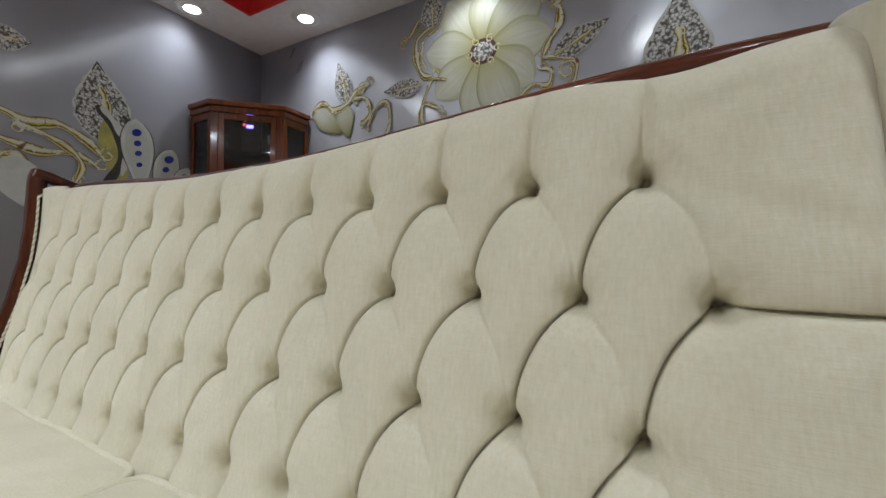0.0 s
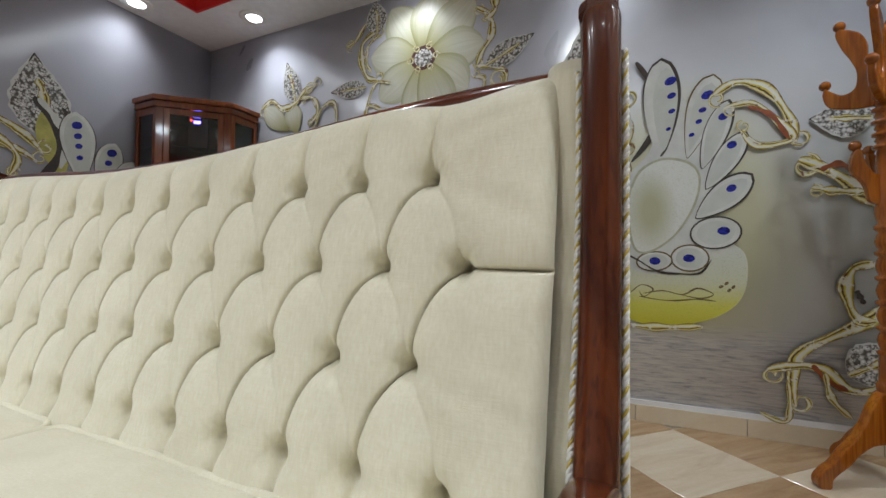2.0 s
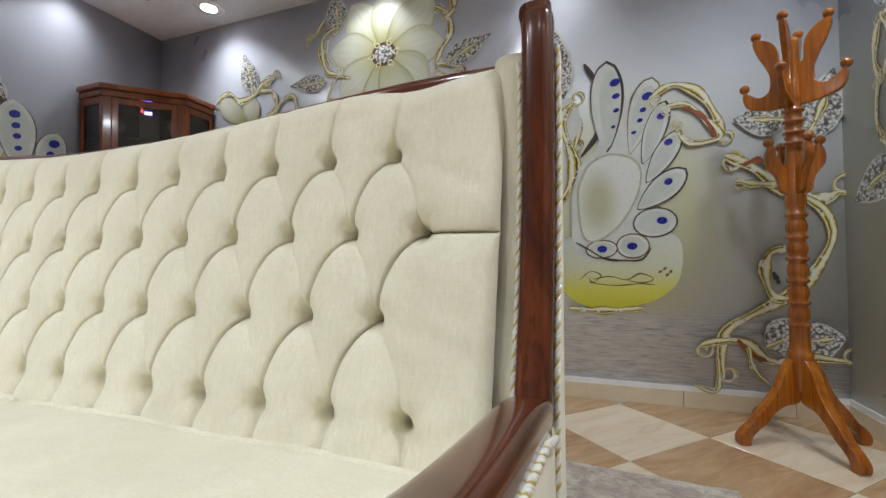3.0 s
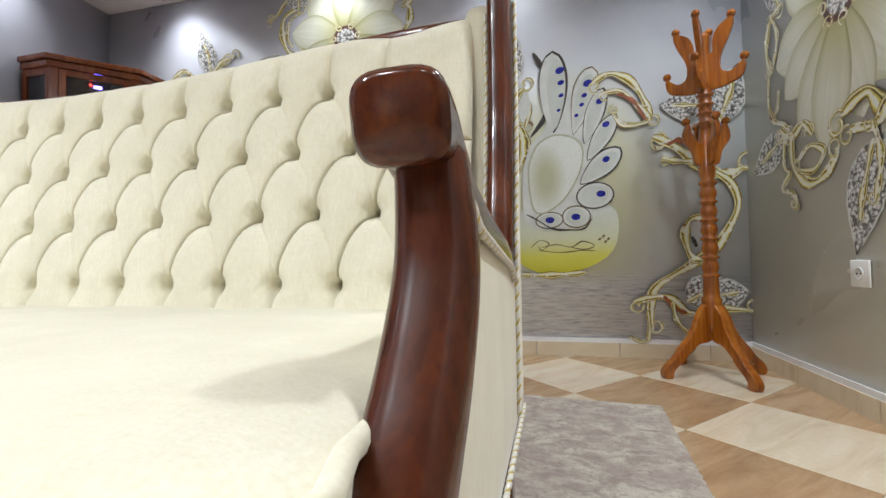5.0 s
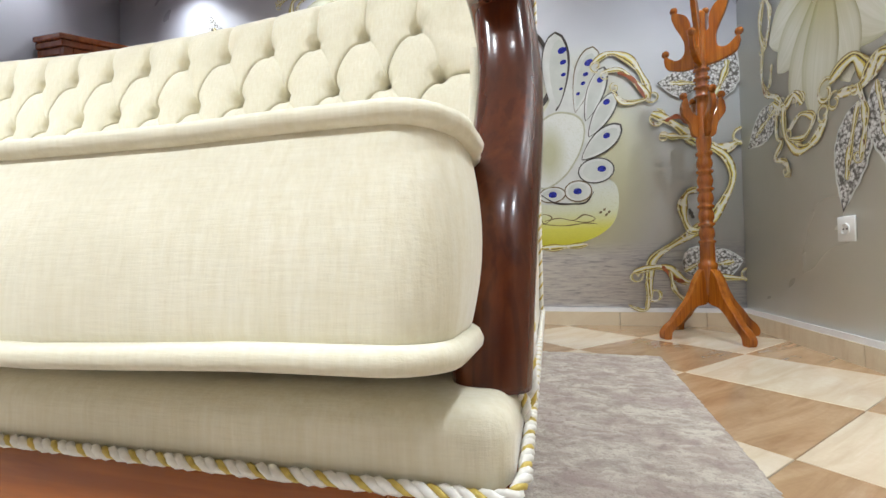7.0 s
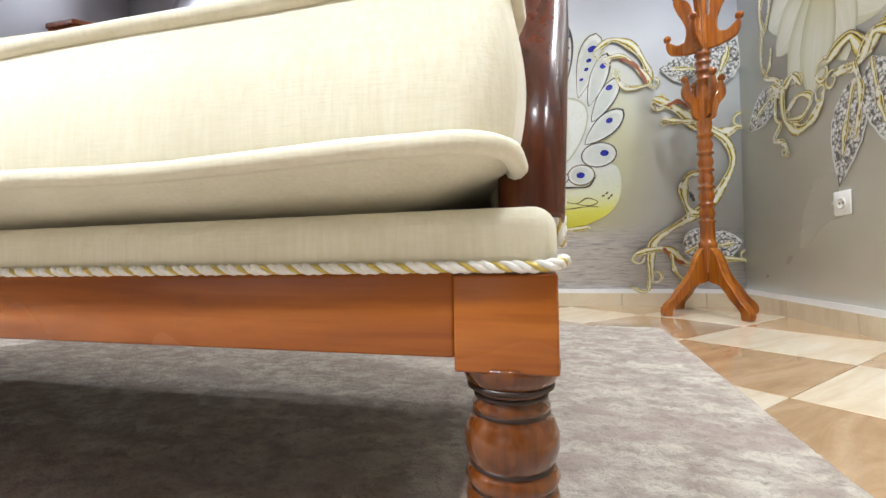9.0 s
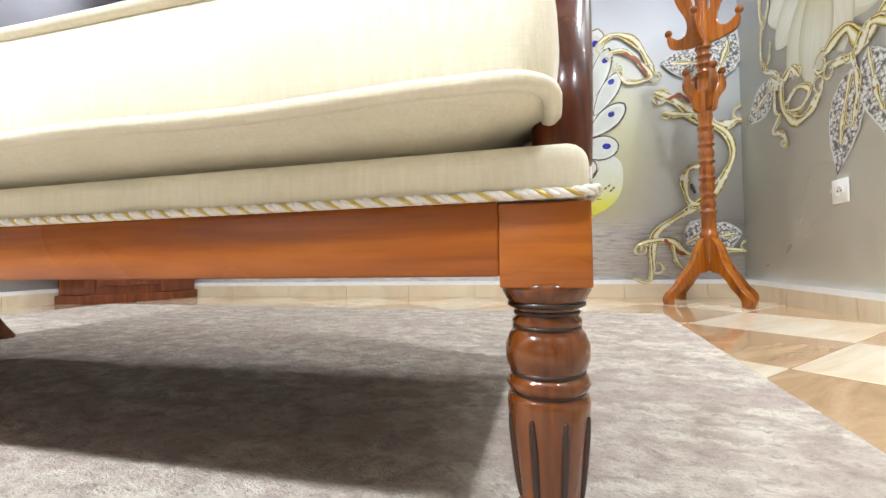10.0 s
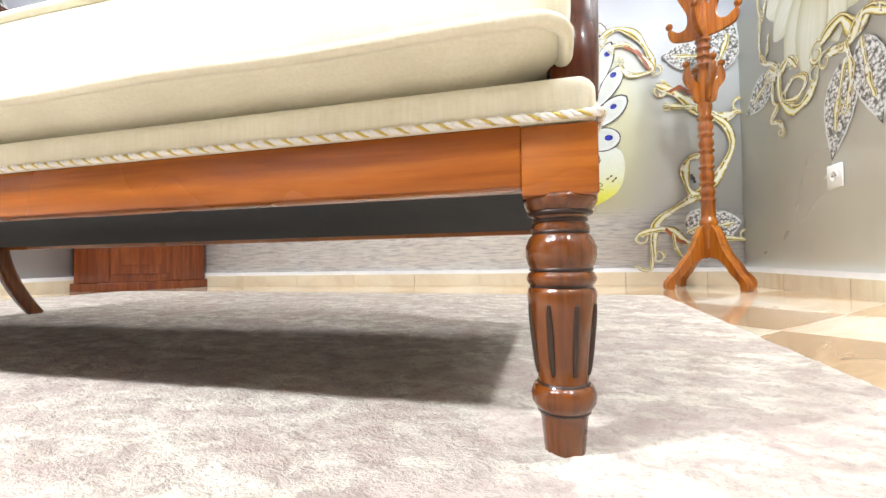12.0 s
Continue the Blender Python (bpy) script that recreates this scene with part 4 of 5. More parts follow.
# mahogany crest rail
path = [Vector((u, 0.552, float(rail_top(u)) - 0.011)) for u in np.linspace(-0.868, 0.868, 61)]
part("crest_rail", sweep(bmesh.new(), path, (0.026, 0.015), side=Vector((0, 1, 0)), n=16, power=3.2), WOOD_CREST, sofa, "polished mahogany crest rail")

# frame rails and seat deck
part("front_rail", boxed(-0.8432, 0.8432, -0.1312, -0.092, 0.2325, 0.2845, bevel=0.002), WOOD_RAIL, sofa, "orange-brown varnished front rail")
for s in (-1, 1):
    part("side_rail", boxed(s * 0.875 - 0.012, s * 0.875 + 0.012, -0.06, 0.52, 0.2270, 0.2865, bevel=0.002), WOOD_RAIL, sofa)
part("rear_rail", boxed(-0.86, 0.86, 0.50, 0.525, 0.2270, 0.2865, bevel=0.002), WOOD_RAIL, sofa)
part("under_lining", boxed(-0.862, 0.862, -0.093, 0.499, 0.236, 0.242), UNDER, sofa, "black cloth lining under the seat", smooth=False)


def pad(x0, x1, y0, y1, z0, z1, r, corner):
    """An upholstered pad: rounded plan, rounded upper edge."""
    bm = bmesh.new()

    def ring(inset, z):
        pts = []
        for cx, cy, a0 in ((x1 - corner, y1 - corner, 0), (x0 + corner, y1 - corner, 90), (x0 + corner, y0 + corner, 180), (x1 - corner, y0 + corner, 270)):
            for k in range(7):
                a = radians(a0 + 15 * k)
                rr = max(corner - inset, 0.001)
                pts.append(bm.verts.new((cx + rr * math.cos(a), cy + rr * math.sin(a), z)))
        return pts

    prof = [(0.004, z0), (0.0, z0 + 0.004)] + [(r * (1 - math.cos(radians(t))), z1 - r + r * math.sin(radians(t))) for t in range(0, 91, 15)]
    rings = [ring(i, z) for i, z in prof]
    n = len(rings[0])
    for a, b in zip(rings, rings[1:]):
        for k in range(n):
            bm.faces.new((a[k], a[(k + 1) % n], b[(k + 1) % n], b[k]))
    bm.faces.new(rings[0][::-1])
    bm.faces.new(rings[-1])
    bmesh.ops.recalc_face_normals(bm, faces=bm.faces)
    return bm


part("seat_deck", pad(-0.904, 0.904, -0.136, 0.46, 0.2845, 0.3225, 0.014, 0.016), FABRIC, sofa, "cream padded seat deck")
cord("front_cord", [Vector(p) for p in ((-0.908, 0.30, 0.291), (-0.908, -0.125, 0.289), (-0.9045, -0.1365, 0.2875), (-0.897, -0.1388, 0.287), (0.897, -0.1388, 0.287), (0.9045, -0.1365, 0.2885), (0.908, -0.125, 0.290), (0.910, 0.50, 0.291))], sofa, r=0.0038, pitch=0.019)


def turned_leg(u):
    bm = bmesh.new()
    box(bm, -0.0305, 0.0305, -0.0305, 0.0305, 0.2265, 0.2845, bevel=0.0016)
    leg = part("leg", bm, WOOD_RAIL, sofa, "turned and fluted front leg")
    leg.location = (u, -0.1015, -0.002)
    prof = [(0.030, 0.227), (0.030, 0.222), (0.027, 0.216), (0.0225, 0.211), (0.0205, 0.205), (0.0235, 0.2015), (0.0235, 0.198), (0.0215, 0.196),
            (0.0255, 0.192), (0.0285, 0.184), (0.0285, 0.176), (0.0265, 0.169), (0.0235, 0.1645), (0.0265, 0.1625), (0.0285, 0.158), (0.0265, 0.1535), (0.0235, 0.1515),
            (0.0270, 0.1495), (0.0280, 0.1455), (0.0265, 0.128), (0.0225, 0.090), (0.0195, 0.0715), (0.0235, 0.0695), (0.0262, 0.063), (0.0255, 0.056), (0.0225, 0.051), (0.0195, 0.048),
            (0.0185, 0.040), (0.0163, 0.015), (0.0158, 0.007)]
    prof = [(r * 1.06, 0.174 + (z - 0.174) * 1.035) for r, z in prof]
    part("turning", lathe(bmesh.new(), prof, n=40), WOOD_LEG, leg)
    for z, r in ((0.2125, 0.0262), (0.2065, 0.0222), (0.1965, 0.0232), (0.1655, 0.0255), (0.1520, 0.0252), (0.0705, 0.0212), (0.0490, 0.0212)):
        ring = [(r * 1.06 - 0.002, z - 0.0022), (r * 1.06 + 0.0002, z - 0.0010), (r * 1.06 + 0.0002, z + 0.0010), (r * 1.06 - 0.002, z + 0.0022)]
        part("dark_ring", lathe(bmesh.new(), [(a, 0.174 + (b - 0.174) * 1.035) for a, b in ring], n=40), GROOVE, leg, "dark antique stain in a turned groove")
    groove = None
    for k in range(8):
        if groove is None:
            bm = bmesh.new()
            pts = curve([(0.0272, 0, 0.138), (0.0262, 0, 0.128), (0.0242, 0, 0.109), (0.0222, 0, 0.090), (0.0210, 0, 0.080)], 4)
            pts = [Vector((p.x * 1.06, 0, 0.174 + (p.z - 0.174) * 1.035)) for p in pts]
            rs = [0.0028 * math.sin(math.pi * min(max((i + 0.6) / len(pts), 0.05), 0.95)) ** 0.4 for i in range(len(pts))]
            tube(bm, pts, rs, 8)
            groove = part("flute", bm, GROOVE, leg, "dark carved flute")
            g = groove
        else:
            g = groove.copy()
            scene.collection.objects.link(g)
        g.rotation_euler = (0, 0, radians(22.5 + 45 * k))
    return leg


for u in (-0.8735, 0.8735):
    turned_leg(u)


def rear_leg(u):
    path = curve([(0, 0.480, 0.25), (0, 0.490, 0.20), (0, 0.515, 0.13), (0, 0.553, 0.06), (0, 0.592, 0.006)], 6)
    sz = [(0.019 - 0.005 * i / len(path), 0.024 - 0.007 * i / len(path)) for i in range(len(path))]
    leg = part("rear_leg", sweep(bmesh.new(), path, sz, n=16, power=6), WOOD_LEG, sofa, "curved square rear leg")
    leg.location.x = u


rear_leg(-0.872)
rear_leg(0.872)


def wing_front(z):
    """Front line of the wing, by height."""
    return float(np.interp(z, [0.50, 0.56, 0.66, 0.78, 0.87, 1.02], [0.372, 0.392, 0.422, 0.446, 0.455, 0.460]))


def sofa_side(s):
    """One end of the sofa: wing post, arm, front post, fabric panels and cords. s: -1 or 1."""
    # wing post
    zs = np.linspace(0.50, 1.034, 26)
    bm = bmesh.new()
    path = [Vector((s * 0.8838, wing_front(z) + 0.021, z)) for z in zs]
    sizes = [(0.0205, 0.021)] * (len(zs) - 2) + [(0.021, 0.0195), (0.016, 0.014)]
    sweep(bm, path, sizes, n=20, power=3.0)
    post = part("wing_post", bm, WOOD_POST, sofa, "polished mahogany wing post")
    # top piece from the post back to the crest rail
    path = curve([(s * 0.882, 0.470, 1.022), (s * 0.880, 0.50, 1.016), (s * 0.874, 0.545, 0.998), (s * 0.87, 0.575, 0.987)], 5)
    part("wing_cap", sweep(bmesh.new(), path, (0.021, 0.016), n=16, power=3.0), WOOD_POST, post)
    # inner wing panel and outer side panel
    for name, uo, uin, z0, vend in (("inner_wing", 0.858, 0.835, 0.40, 0.535), ("outer_wing", 0.906, 0.884, 0.30, 0.545)):
        bm = bmesh.new()
        rows = []
        for z in np.linspace(z0, 0.978, 30):
            f = wing_front(z) + 0.040 if z > 0.55 else wing_front(0.55) + 0.04
            row = []
            for k in range(9):
                t = k / 8
                puff = (0.012 if name == "inner_wing" else 0.004) * math.sin(math.pi * min(t * 1.25, 1)) ** 0.5
                uu, vv = uo + puff, f - 0.002 + t * (vend - f)
                if name == "inner_wing":
                    # a plump strip that turns in from the post to the edge of the back
                    vin = float(back_depth(max(z, 0.35))) - (0.002 if s > 0 else 0.026)
                    uu = 0.865 - (0.035 if s > 0 else 0.108) * math.sin(0.5 * math.pi * t)
                    vv = f + 0.001 + (max(vin, f) + 0.012 - f) * (1 - math.cos(0.5 * math.pi * t)) - 0.006 * math.sin(math.pi * t)
                row.append(bm.verts.new((s * uu, vv, z)))
            rows.append(row)
        for a, b in zip(rows, rows[1:]):
            for k in range(8):
                bm.faces.new((a[k], a[k + 1], b[k + 1], b[k]))
        bmesh.ops.recalc_face_normals(bm, faces=bm.faces)
        bmesh.ops.solidify(bm, geom=bm.faces[:], thickness=0.012)
        part(name, bm, FABRIC, sofa)
    zin = np.linspace(0.50, 0.955, 24)
    pts = [Vector((s * 0.8602, wing_front(z) + 0.0205, z)) for z in zin] + [Vector((s * 0.854, wing_front(0.97) + 0.040, 0.972)), Vector((s * 0.852, 0.53, 0.972))]
    cord("inner_cord", pts, sofa, r=0.0036, pitch=0.018)
    pts = [Vector((s * 0.9075, wing_front(z) + 0.036, z)) for z in np.linspace(0.30, 0.985, 30)]
    pts = [Vector((p.x, max(p.y, wing_front(0.56) + 0.036), p.z)) for p in pts]
    cord("outer_cord", pts, sofa, r=0.0042, pitch=0.02)

    # arm: scrolled front end, sloping down to the wing post
    path = curve([(s * 0.885, -0.026, 0.6120), (s * 0.885, -0.010, 0.6150), (s * 0.885, 0.012, 0.6130), (s * 0.886, 0.040, 0.5980), (s * 0.886, 0.075, 0.5820), (s * 0.886, 0.13, 0.5710), (s * 0.885, 0.21, 0.5600), (s * 0.884, 0.32, 0.5470), (s * 0.883, 0.400, 0.5300)], 6)
    n = len(path)
    sizes = []
    for i in range(n):
        t = i / (n - 1)
        a = 0.0285 - 0.005 * min(t * 3, 1)
        b = 0.0262 - 0.006 * min(t * 2.2, 1)
        e = min(1.0, 0.80 + i * 0.10)
        sizes.append((a * e, b * e))
    arm = part("arm", sweep(bmesh.new(), path, sizes, n=28, power=3.4), WOOD_ARM, sofa, "polished mahogany arm with a scrolled end")
    # front post below it
    path = curve([(s * 0.888, -0.076, 0.317), (s * 0.889, -0.070, 0.365), (s * 0.891, -0.048, 0.42), (s * 0.894, -0.014, 0.475), (s * 0.895, 0.012, 0.53), (s * 0.892, 0.022, 0.575), (s * 0.889, 0.024, 0.605)], 7)
    n = len(path)
    sizes = [(0.0225 + 0.003 * math.sin(math.pi * i / n), 0.021 + 0.004 * (1 - i / n)) for i in range(n)]
    part("arm_post", sweep(bmesh.new(), path, sizes, n=24, power=2.8), WOOD_POST, arm)
    front = lambda z: float(np.interp(z, [0.325, 0.365, 0.42, 0.475, 0.53, 0.575, 0.62], [-0.076, -0.070, -0.048, -0.014, 0.012, 0.022, 0.024]))
    under = lambda y: float(np.interp(y, [-0.03, 0.02, 0.09, 0.20, 0.32, 0.42], [0.588, 0.586, 0.568, 0.553, 0.538, 0.508]))
    # padded panels inside and outside the arm
    for name, uo, puff, sg in (("inner_arm", 0.868, 0.016, -1), ("outer_arm", 0.903, 0.004, 1)):
        bm = bmesh.new()
        rows = []
        for j in range(21):
            t = j / 20
            row = []
            for k in range(25):
                q = k / 24
                z = 0.30 + t * (0.53 - 0.30)
                y = front(z) + (0.034 if sg < 0 else 0.018) + q * (0.43 - front(z))
                if t > 0.85:
                    z += (t - 0.85) / 0.15 * (under(y) - 0.53)
                pf = puff * (math.sin(math.pi * t) * math.sin(math.pi * min(max(q, 0.0), 1.0))) ** 0.4 if 0 < t < 1 and 0 < q < 1 else 0
                row.append(bm.verts.new((s * (uo + sg * pf), y, z)))
            rows.append(row)
        for a, b in zip(rows, rows[1:]):
            for k in range(24):
                bm.faces.new((a[k], a[k + 1], b[k + 1], b[k]))
        bmesh.ops.recalc_face_normals(bm, faces=bm.faces)
        bmesh.ops.solidify(bm, geom=bm.faces[:], thickness=0.01)
        part(name, bm, FABRIC, sofa)
    pts = [Vector((s * 0.9085, front(z) + 0.022, z)) for z in np.linspace(0.30, 0.565, 16)] + [Vector((s * 0.9085, 0.046, 0.577))] + [Vector((s * 0.9085, y, under(y) - 0.008)) for y in np.linspace(0.075, 0.40, 13)]
    cord("arm_cord", curve(pts, 3), sofa, r=0.0045, pitch=0.021)
    pts = [Vector((s * 0.872, -0.088, 0.3225)), Vector((s * 0.888, -0.094, 0.3235)), Vector((s * 0.900, -0.090, 0.3225)), Vector((s * 0.906, -0.084, 0.314)), Vector((s * 0.9075, -0.080, 0.300))]
    cord("post_foot_cord", curve(pts, 6), sofa, r=0.0032, pitch=0.016)


for s in (-1, 1):
    sofa_side(s)


# ---- seat cushions ----
def cushion_parts(w, d, h, root, outer):
    """A boxed cushion, w x d x h, with bulging faces and fat piping."""
    cr = 0.028

    def outline(inset, bulge):
        pts = []
        hw, hd, c = w / 2 - inset, d / 2 - inset, max(cr - inset * 0.5, 0.014)
        for cx, cy, a0 in ((hw - c, hd - c, 0), (-(hw - c), hd - c, 90), (-(hw - c), -(hd - c), 180), (hw - c, -(hd - c), 270)):
            nxt = {0: (-(hw - c), hd), 90: (-hw, -(hd - c)), 180: (hw - c, -hd), 270: (hw, hd - c)}[a0]
            for k in range(7):
                a = radians(a0 + 15 * k)
                pts.append(Vector((cx + c * math.cos(a), cy + c * math.sin(a))))
            p0 = pts[-1].copy()
            for k in range(1, 14):
                pts.append(p0.lerp(Vector(nxt), k / 14))
        out = []
        for p in pts:
            bx = bulge * (1 - (p.y / hd) ** 2) if abs(p.y) < hd else 0
            by = bulge * (1 - (p.x / hw) ** 4) if abs(p.x) < hw else 0
            # the outer side is squeezed behind the arm post and bulges out before it
            s = min(max((p.y + d / 2 - 0.070) / 0.03, 0.0), 1.0)
            tuck = 0.009 * s * s * (3 - 2 * s) * (1 if p.x * outer > 0 else 0)
            out.append(Vector((p.x * (1 + (bx - tuck) / hw * (abs(p.x) / hw) ** 3), p.y * (1 + by / hd * (abs(p.y) / hd) ** 3))))
        return out

    def sag(p, z):
        # slight waves of the edges; the top sinks a little at its corners
        ear = max(0.0, abs(p.x) / (w / 2) - 0.86) / 0.14
        return 0.0012 * math.sin(p.x * 21 + z * 40) + 0.0009 * math.sin(p.y * 43 + p.x * 17) - 0.005 * ear * ear * max(0.0, z / h)

    def lean(p, z):
        # the front face leans back towards its top
        return 0.026 * min(max(z / h, 0.0), 1.0) * max(0.0, -p.y / (d / 2)) ** 2

    bm = bmesh.new()
    rows = []
    for inset, z in ((0.24, -0.0310), (0.16, -0.0300), (0.10, -0.0265), (0.065, -0.0200), (0.035, -0.0105), (0.014, -0.0030), (0.005, 0.001)):
        rows.append((inset, z, 0.0))
    for i in range(1, 10):
        s = i / 10
        rows.append((0.003 - 0.006 * math.sin(math.pi * s), h * s, 0.004 * math.sin(math.pi * s)))
    for inset, z in ((0.003, h), (0.012, h + 0.004), (0.04, h + 0.010), (0.09, h + 0.014), (0.15, h + 0.017), (0.21, h + 0.019), (0.24, h + 0.019)):
        rows.append((inset, z, 0.0))
    rings = []
    for inset, z, bg in rows:
        ring = []
        for p in outline(inset, 0.004 + bg):
            wob = sag(p, z)
            ring.append(bm.verts.new((p.x, p.y + lean(p, z), z + wob)))
        rings.append(ring)
    n = len(rings[0])
    for a, b in zip(rings, rings[1:]):
        for k in range(n):
            bm.faces.new((a[k], a[(k + 1) % n], b[(k + 1) % n], b[k]))
    for ring, sgn in ((rings[0], -1), (rings[-1], 1)):
        c = bm.verts.new((0, 0, ring[0].co.z + sgn * 0.0005))
        for k in range(n):
            bm.faces.new((ring[k], ring[(k + 1) % n], c) if sgn > 0 else (ring[(k + 1) % n], ring[k], c))
    bmesh.ops.recalc_face_normals(bm, faces=bm.faces)
    part("cover", bm, FABRIC, root)
    for z in (0.001, h):
        pts = [Vector((p.x, p.y + lean(p, z), z + sag(p, z))) for p in outline(0.001, 0.004)]
        part("piping", tube(bmesh.new(), pts, 0.0064, 10, True), FABRIC, root, "fat fabric-covered piping")


DECK = 0.349
for side in (1, -1):
    cush = empty("seat_cushion", SOFA @ pose(side * 0.4430, 0.096, DECK), "thick cream seat cushion with piped edges", "cushion", "cushions of the sofa")
    cushion_parts(0.876, 0.530, 0.110, cush, side)


# ---- coat stand ----
def coat_stand():
    root = empty("coat_stand", pose(1.537, 1.885, 0), "varnished orange-brown wooden coat stand with turned column", "coat stand")
    prof = [(0.030, 0.20), (0.034, 0.27), (0.040, 0.325), (0.042, 0.345), (0.034, 0.352), (0.033, 0.372), (0.032, 0.44)]
    for i in range(5):
        z = 0.445 + i * 0.083
        prof += [(0.037, z), (0.037, z + 0.007), (0.027, z + 0.014), (0.033, z + 0.030), (0.035, z + 0.044), (0.031, z + 0.062), (0.026, z + 0.074)]
    prof += [(0.037, 0.862), (0.037, 0.870), (0.027, 0.88), (0.033, 0.91), (0.034, 0.93), (0.028, 0.955), (0.027, 1.10), (0.024, 1.13)]
    for i in range(4):
        z = 1.135 + i * 0.042
        prof += [(0.036, z), (0.036, z + 0.009), (0.023, z + 0.016), (0.030, z + 0.027), (0.024, z + 0.038)]
    prof += [(0.031, 1.31), (0.026, 1.33), (0.024, 1.53), (0.026, 1.535), (0.018, 1.55), (0.004, 1.556)]
    part("column", lathe(bmesh.new(), prof, n=28), WOOD_STAND, root)

    def board(name, pts, ang, thick=0.022):
        bm = bmesh.new()
        q = curve([(a, 0, z) for a, z in pts], 6, True)
        f = bm.faces.new([bm.verts.new(p) for p in q])
        r = bmesh.ops.extrude_face_region(bm, geom=[f])
        bmesh.ops.translate(bm, verts=[g for g in r["geom"] if isinstance(g, bmesh.types.BMVert)], vec=(0, thick, 0))
        bmesh.ops.translate(bm, verts=bm.verts, vec=(0, -thick / 2, 0))
        bmesh.ops.recalc_face_normals(bm, faces=bm.faces)
        es = [e for e in bm.edges if len(e.link_faces) == 2 and any(len(fc.verts) > 4 for fc in e.link_faces)]
        bmesh.ops.bevel(bm, geom=es, offset=0.004, segments=2, affect="EDGES", profile=0.5)
        ob = part(name, bm, WOOD_STAND, root, smooth=False)
        ob.rotation_euler = (0, 0, radians(ang))
        return ob

    def knob(parent, a, z, r=0.016):
        bm = bmesh.new()
        bmesh.ops.create_uvsphere(bm, u_segments=16, v_segments=10, radius=r)
        ob = part("knob", bm, WOOD_STAND, parent, "small round wooden knob")
        ob.location = (a, 0, z)

    leg_pts = [(0.02, 0.31), (0.045, 0.315), (0.075, 0.27), (0.095, 0.22), (0.125, 0.17), (0.165, 0.125), (0.195, 0.085), (0.225, 0.06), (0.245, 0.03), (0.238, 0.001), (0.205, 0.001), (0.198, 0.03), (0.175, 0.055), (0.145, 0.08), (0.115, 0.115), (0.075, 0.145), (0.03, 0.155), (0.015, 0.18)]
    for k in range(4):
        board("leg", leg_pts, 199 + 90 * k, 0.036)
    # lower hooks: two crossed boards with a pair of lobes each
    low = [(0.012, 0.945), (0.050, 0.955), (0.060, 0.995), (0.07, 1.02), (0.098, 1.06), (0.10, 1.10), (0.085, 1.135), (0.07, 1.13), (0.062, 1.09), (0.042, 1.055), (0.02, 1.04), (0.012, 1.0)]
    up = [(0.010, 1.30), (0.05, 1.285), (0.11, 1.295), (0.155, 1.315), (0.172, 1.36), (0.164, 1.39), (0.148, 1.375), (0.112, 1.35), (0.078, 1.365), (0.072, 1.42), (0.088, 1.47), (0.112, 1.52), (0.130, 1.575), (0.124, 1.60), (0.104, 1.595), (0.062, 1.565), (0.042, 1.52), (0.038, 1.46), (0.010, 1.44)]
    up = [(0.93 * a, 1.30 + 0.96 * (z - 1.30)) for a, z in up]
    for k in range(4):
        b = board("hook", low, 8 + 90 * k)
        knob(b, 0.086, 1.148, 0.018)
        b = board("hook", up, -32 + 90 * k)
        knob(b, 0.154, 1.398, 0.018)
        knob(b, 0.111, 1.600, 0.018)
    return root


coat_stand()


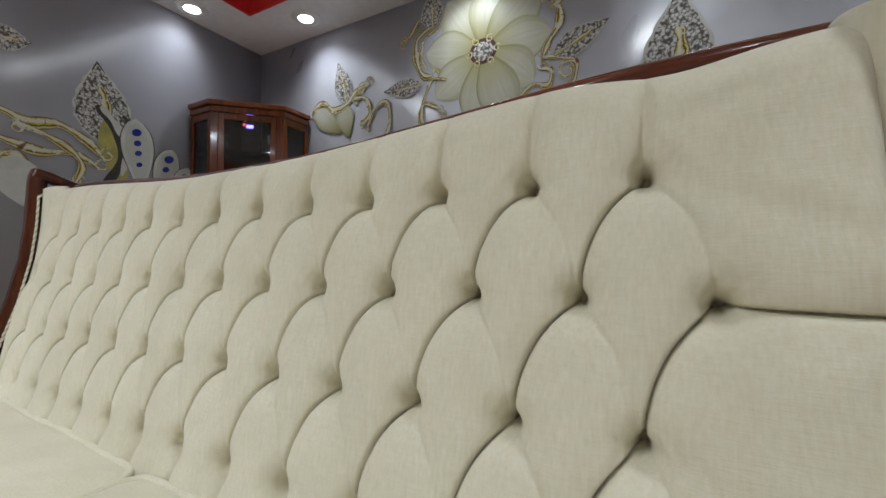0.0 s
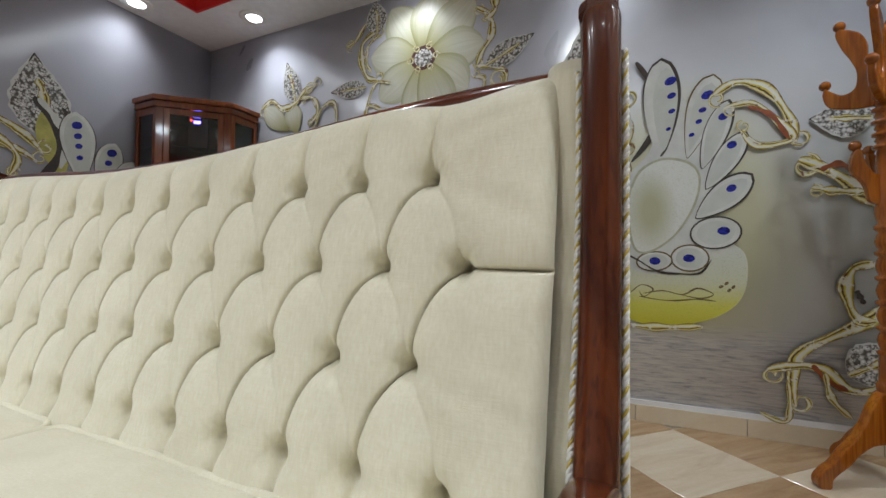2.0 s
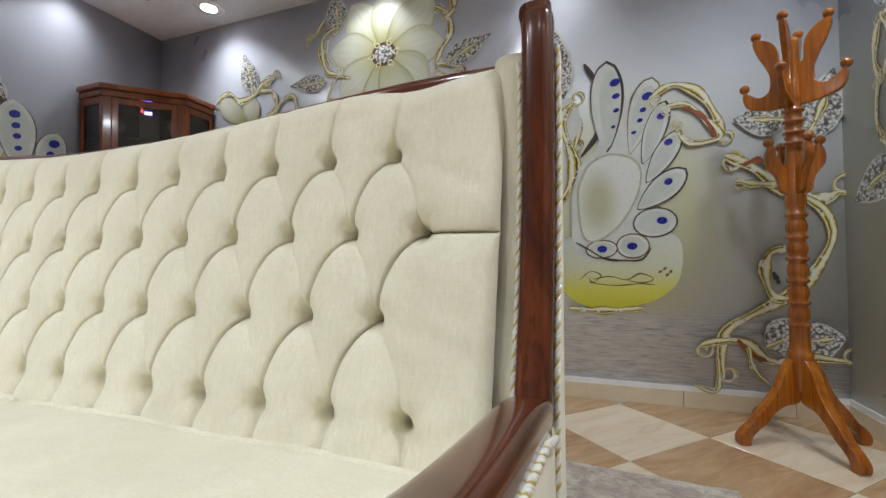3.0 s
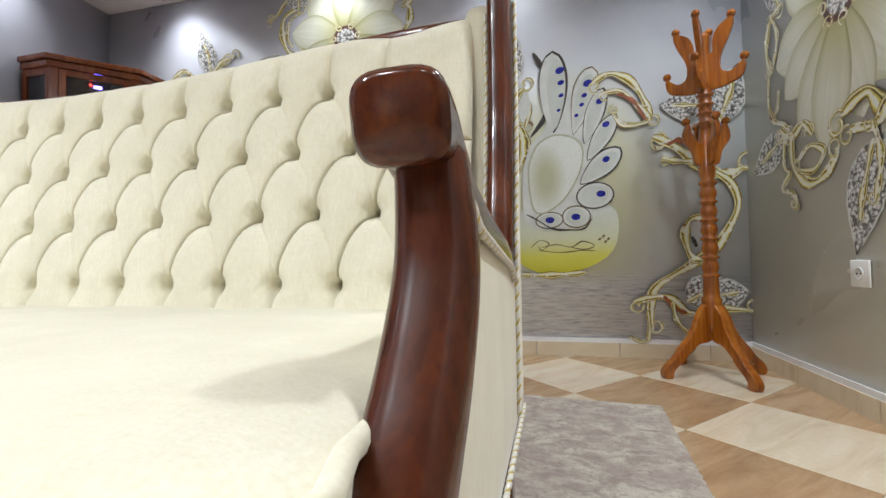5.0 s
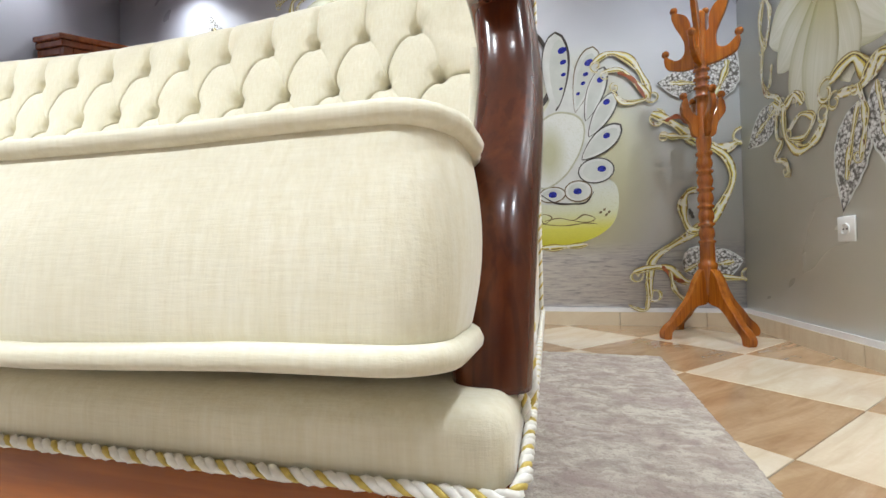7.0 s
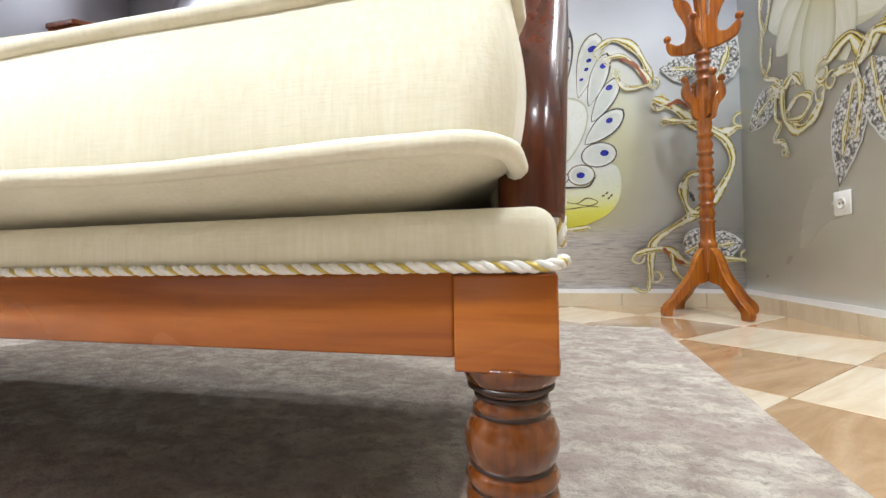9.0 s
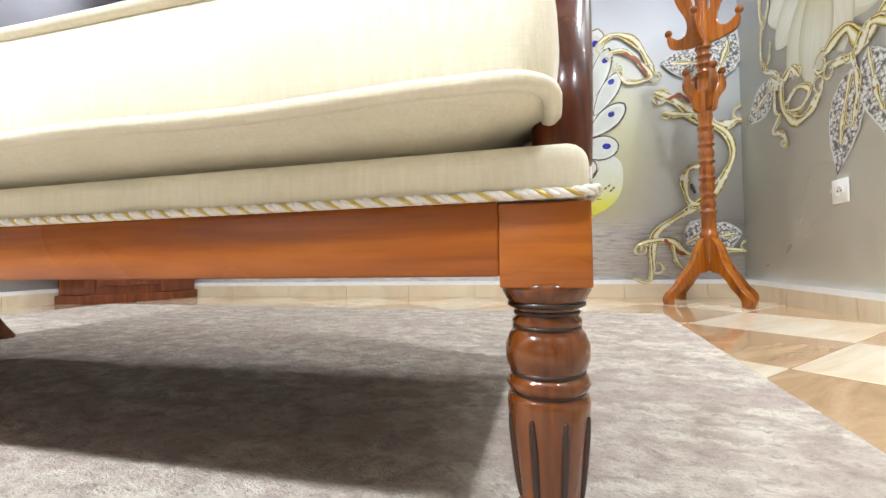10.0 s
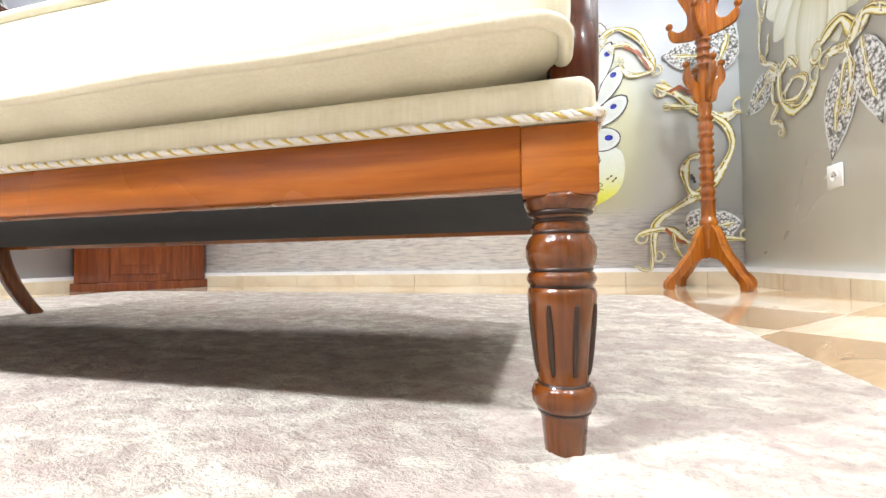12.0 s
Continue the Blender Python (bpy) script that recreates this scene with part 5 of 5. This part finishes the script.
# ---- corner display cabinet ----
def corner_cabinet():
    root = empty("corner_cabinet", pose(XL + 0.015, YB - 0.015, 0), "dark mahogany corner display cabinet with glazed doors", "cabinet")
    L, S, TOP = 0.53, 0.215, 1.825

    def plan(g=0.0):
        return [(0.0, 0.0), (0.0, -L - g), (S + g * 0.4, -L - g), (L + g, -S - g * 0.4), (L + g, 0.0)]

    part("plinth", prism(bmesh.new(), plan(0.025), 0.0, 0.055, 0.004), WOOD_CAB, root, smooth=False)
    part("lower_body", prism(bmesh.new(), plan(), 0.055, 0.72, 0.003), WOOD_CAB, root, smooth=False)
    part("waist_moulding", prism(bmesh.new(), plan(0.02), 0.72, 0.75, 0.006), WOOD_CAB, root, smooth=False)
    part("cornice", prism(bmesh.new(), plan(0.03), TOP - 0.035, TOP, 0.008), WOOD_CAB, root, smooth=False)
    part("cornice_moulding", prism(bmesh.new(), plan(0.014), TOP - 0.075, TOP - 0.035, 0.006), WOOD_CAB, root, smooth=False)
    part("cabinet_back", prism(bmesh.new(), [(0.0, 0.0), (0.0, -L + 0.01), (0.012, -L + 0.01), (0.012, -0.012), (L - 0.01, -0.012), (L - 0.01, 0.0)], 0.75, TOP - 0.075), DARK, root, smooth=False)
    a, b = Vector((S, -L, 0)), Vector((L, -S, 0))
    t = (b - a).normalized()
    nrm = Vector((t.y, -t.x, 0))
    width = (b - a).length

    def front(name, s0, s1, z0, z1, d0, d1, mat, parent, **k):
        bm = boxed(s0, s1, -d1, -d0, z0, z1, bevel=0.002)
        bmesh.ops.transform(bm, verts=bm.verts, matrix=Matrix.Translation(a) @ Matrix.Rotation(math.atan2(t.y, t.x), 4, "Z"))
        return part(name, bm, mat, parent, smooth=False, **k)

    # framed lower door with a raised panel
    door = front("lower_door", 0.06, width - 0.06, 0.11, 0.69, 0.0, 0.014, WOOD_CAB, root)
    front("raised_panel", 0.11, width - 0.11, 0.17, 0.63, 0.012, 0.024, WOOD_CAB, door)
    front("pilaster", 0.004, 0.05, 0.06, 0.715, 0.0, 0.012, WOOD_CAB, root)
    front("pilaster", width - 0.05, width - 0.004, 0.06, 0.715, 0.0, 0.012, WOOD_CAB, root)
    # glazed upper front
    for s0, s1 in ((0.0, 0.045), (width - 0.045, width)):
        front("stile", s0, s1, 0.75, TOP - 0.075, -0.02, 0.004, WOOD_CAB, root)
    gd = front("glass_door", 0.047, 0.082, 0.76, TOP - 0.08, -0.014, 0.006, WOOD_CAB, root)
    front("door_stile", width - 0.082, width - 0.047, 0.76, TOP - 0.08, -0.014, 0.006, WOOD_CAB, gd)
    front("door_rail", 0.082, width - 0.082, 0.76, 0.81, -0.014, 0.006, WOOD_CAB, gd)
    front("door_rail", 0.082, width - 0.082, TOP - 0.12, TOP - 0.08, -0.014, 0.006, WOOD_CAB, gd)
    front("pane", 0.082, width - 0.082, 0.81, TOP - 0.12, -0.006, -0.002, GLASS, gd)
    for p, q in (((0.0, -L), (S, -L)), ((L, -S), (L, 0.0))):
        e = (Vector((*q, 0)) - Vector((*p, 0)))
        ln, ang = e.length, math.atan2(e.y, e.x)
        mt = Matrix.Translation((*p, 0)) @ Matrix.Rotation(ang, 4, "Z")
        for nm, s0, s1, z0, z1, d0, d1, mat in (("side_stile", 0.0, 0.03, 0.75, TOP - 0.075, 0.0, 0.02, WOOD_CAB), ("side_stile", ln - 0.03, ln, 0.75, TOP - 0.075, 0.0, 0.02, WOOD_CAB), ("side_rail", 0.03, ln - 0.03, 0.75, 0.80, 0.0, 0.02, WOOD_CAB), ("side_rail", 0.03, ln - 0.03, TOP - 0.12, TOP - 0.075, 0.0, 0.02, WOOD_CAB), ("side_pane", 0.03, ln - 0.03, 0.80, TOP - 0.12, 0.008, 0.012, GLASS)):
            bm = boxed(s0, s1, d0, d1, z0, z1, bevel=0.0 if mat is GLASS else 0.002)
            bmesh.ops.transform(bm, verts=bm.verts, matrix=mt)
            part(nm, bm, mat, root, smooth=False)
    for z in (1.13, 1.50):
        part("shelf", prism(bmesh.new(), [(0.014, -0.014), (0.014, -L + 0.03), (S, -L + 0.03), (L - 0.03, -S), (L - 0.03, -0.014)], z, z + 0.006), GLASS, root, smooth=False)
    return root


corner_cabinet()

# small things on the cabinet's upper shelf
base = Vector((XL + 0.015, YB - 0.015, 1.506))
clock = empty("digital_clock", pose(base.x + 0.27, base.y - 0.27, 1.646 - 0.14, 0, 0, 45), "small dark digital clock with blue and red lights", "clock")
part("case", boxed(-0.06, 0.06, -0.02, 0.02, 0.0, 0.25, bevel=0.004), DARK, clock, smooth=False)
part("blue_display", boxed(-0.028, 0.014, -0.0235, -0.0205, 0.19, 0.21), BLUE_GLOW, clock, "glowing blue display", smooth=False)
part("red_light", boxed(-0.048, -0.036, -0.0235, -0.0205, 0.203, 0.217), RED_GLOW, clock, "glowing red light", smooth=False)
GLASSWARE = Mat("glassware", 0.05).colour((0.9, 0.92, 0.95))
GLASSWARE.b.inputs["Transmission Weight"].default_value = 0.9
first = None
for k, (dx, dy) in enumerate(((0.12, -0.36), (0.38, -0.12), (0.20, -0.18), (0.42, -0.22), (0.16, -0.46))):
    m4 = pose(base.x + dx, base.y - 0.0 + dy, 1.506)
    if first is None:
        first = empty("wine_glass", m4, "clear stemmed glass on a glass shelf", "glass", "glasses in the cabinet")
        part("bowl", lathe(bmesh.new(), [(0.026, 0.0), (0.026, 0.003), (0.004, 0.007), (0.004, 0.06), (0.022, 0.075), (0.032, 0.10), (0.028, 0.145), (0.026, 0.145), (0.029, 0.10), (0.004, 0.07)], n=20), GLASSWARE.m, first)
    else:
        copy_thing(first, m4)

# ---- floor tiles, laid diagonally ----
TS = 0.437
half = TS / 2 - 0.0012
meshes = {}
for key, mat in (("brown", TILE_BROWN), ("pale", TILE_PALE)):
    bm = bmesh.new()
    box(bm, -half, half, -half, half, -0.010, 0.0)
    bmesh.ops.bevel(bm, geom=[e for e in bm.edges if all(v.co.z > -0.001 for v in e.verts)], offset=0.0012, segments=1, affect="EDGES")
    me = bpy.data.meshes.new("floor_tile")
    bm.to_mesh(me)
    bm.free()
    me.materials.append(mat)
    meshes[key] = me
r2 = math.sqrt(0.5)
for i in range(-16, 12):
    for j in range(-14, 16):
        cx = 1.53 + (i + 0.5) * TS * r2 - (j + 0.5) * TS * r2
        cy = 1.531 + (i + 0.5) * TS * r2 + (j + 0.5) * TS * r2
        if XL - 0.25 < cx < XR + 0.25 and YF - 0.25 < cy < YB + 0.25:
            ob = new("floor_tile", meshes["brown" if (i + j) % 2 else "pale"])
            ob.parent = floor_slab
            ob.location, ob.rotation_euler = (cx, cy, 0.0), (0, 0, radians(45))
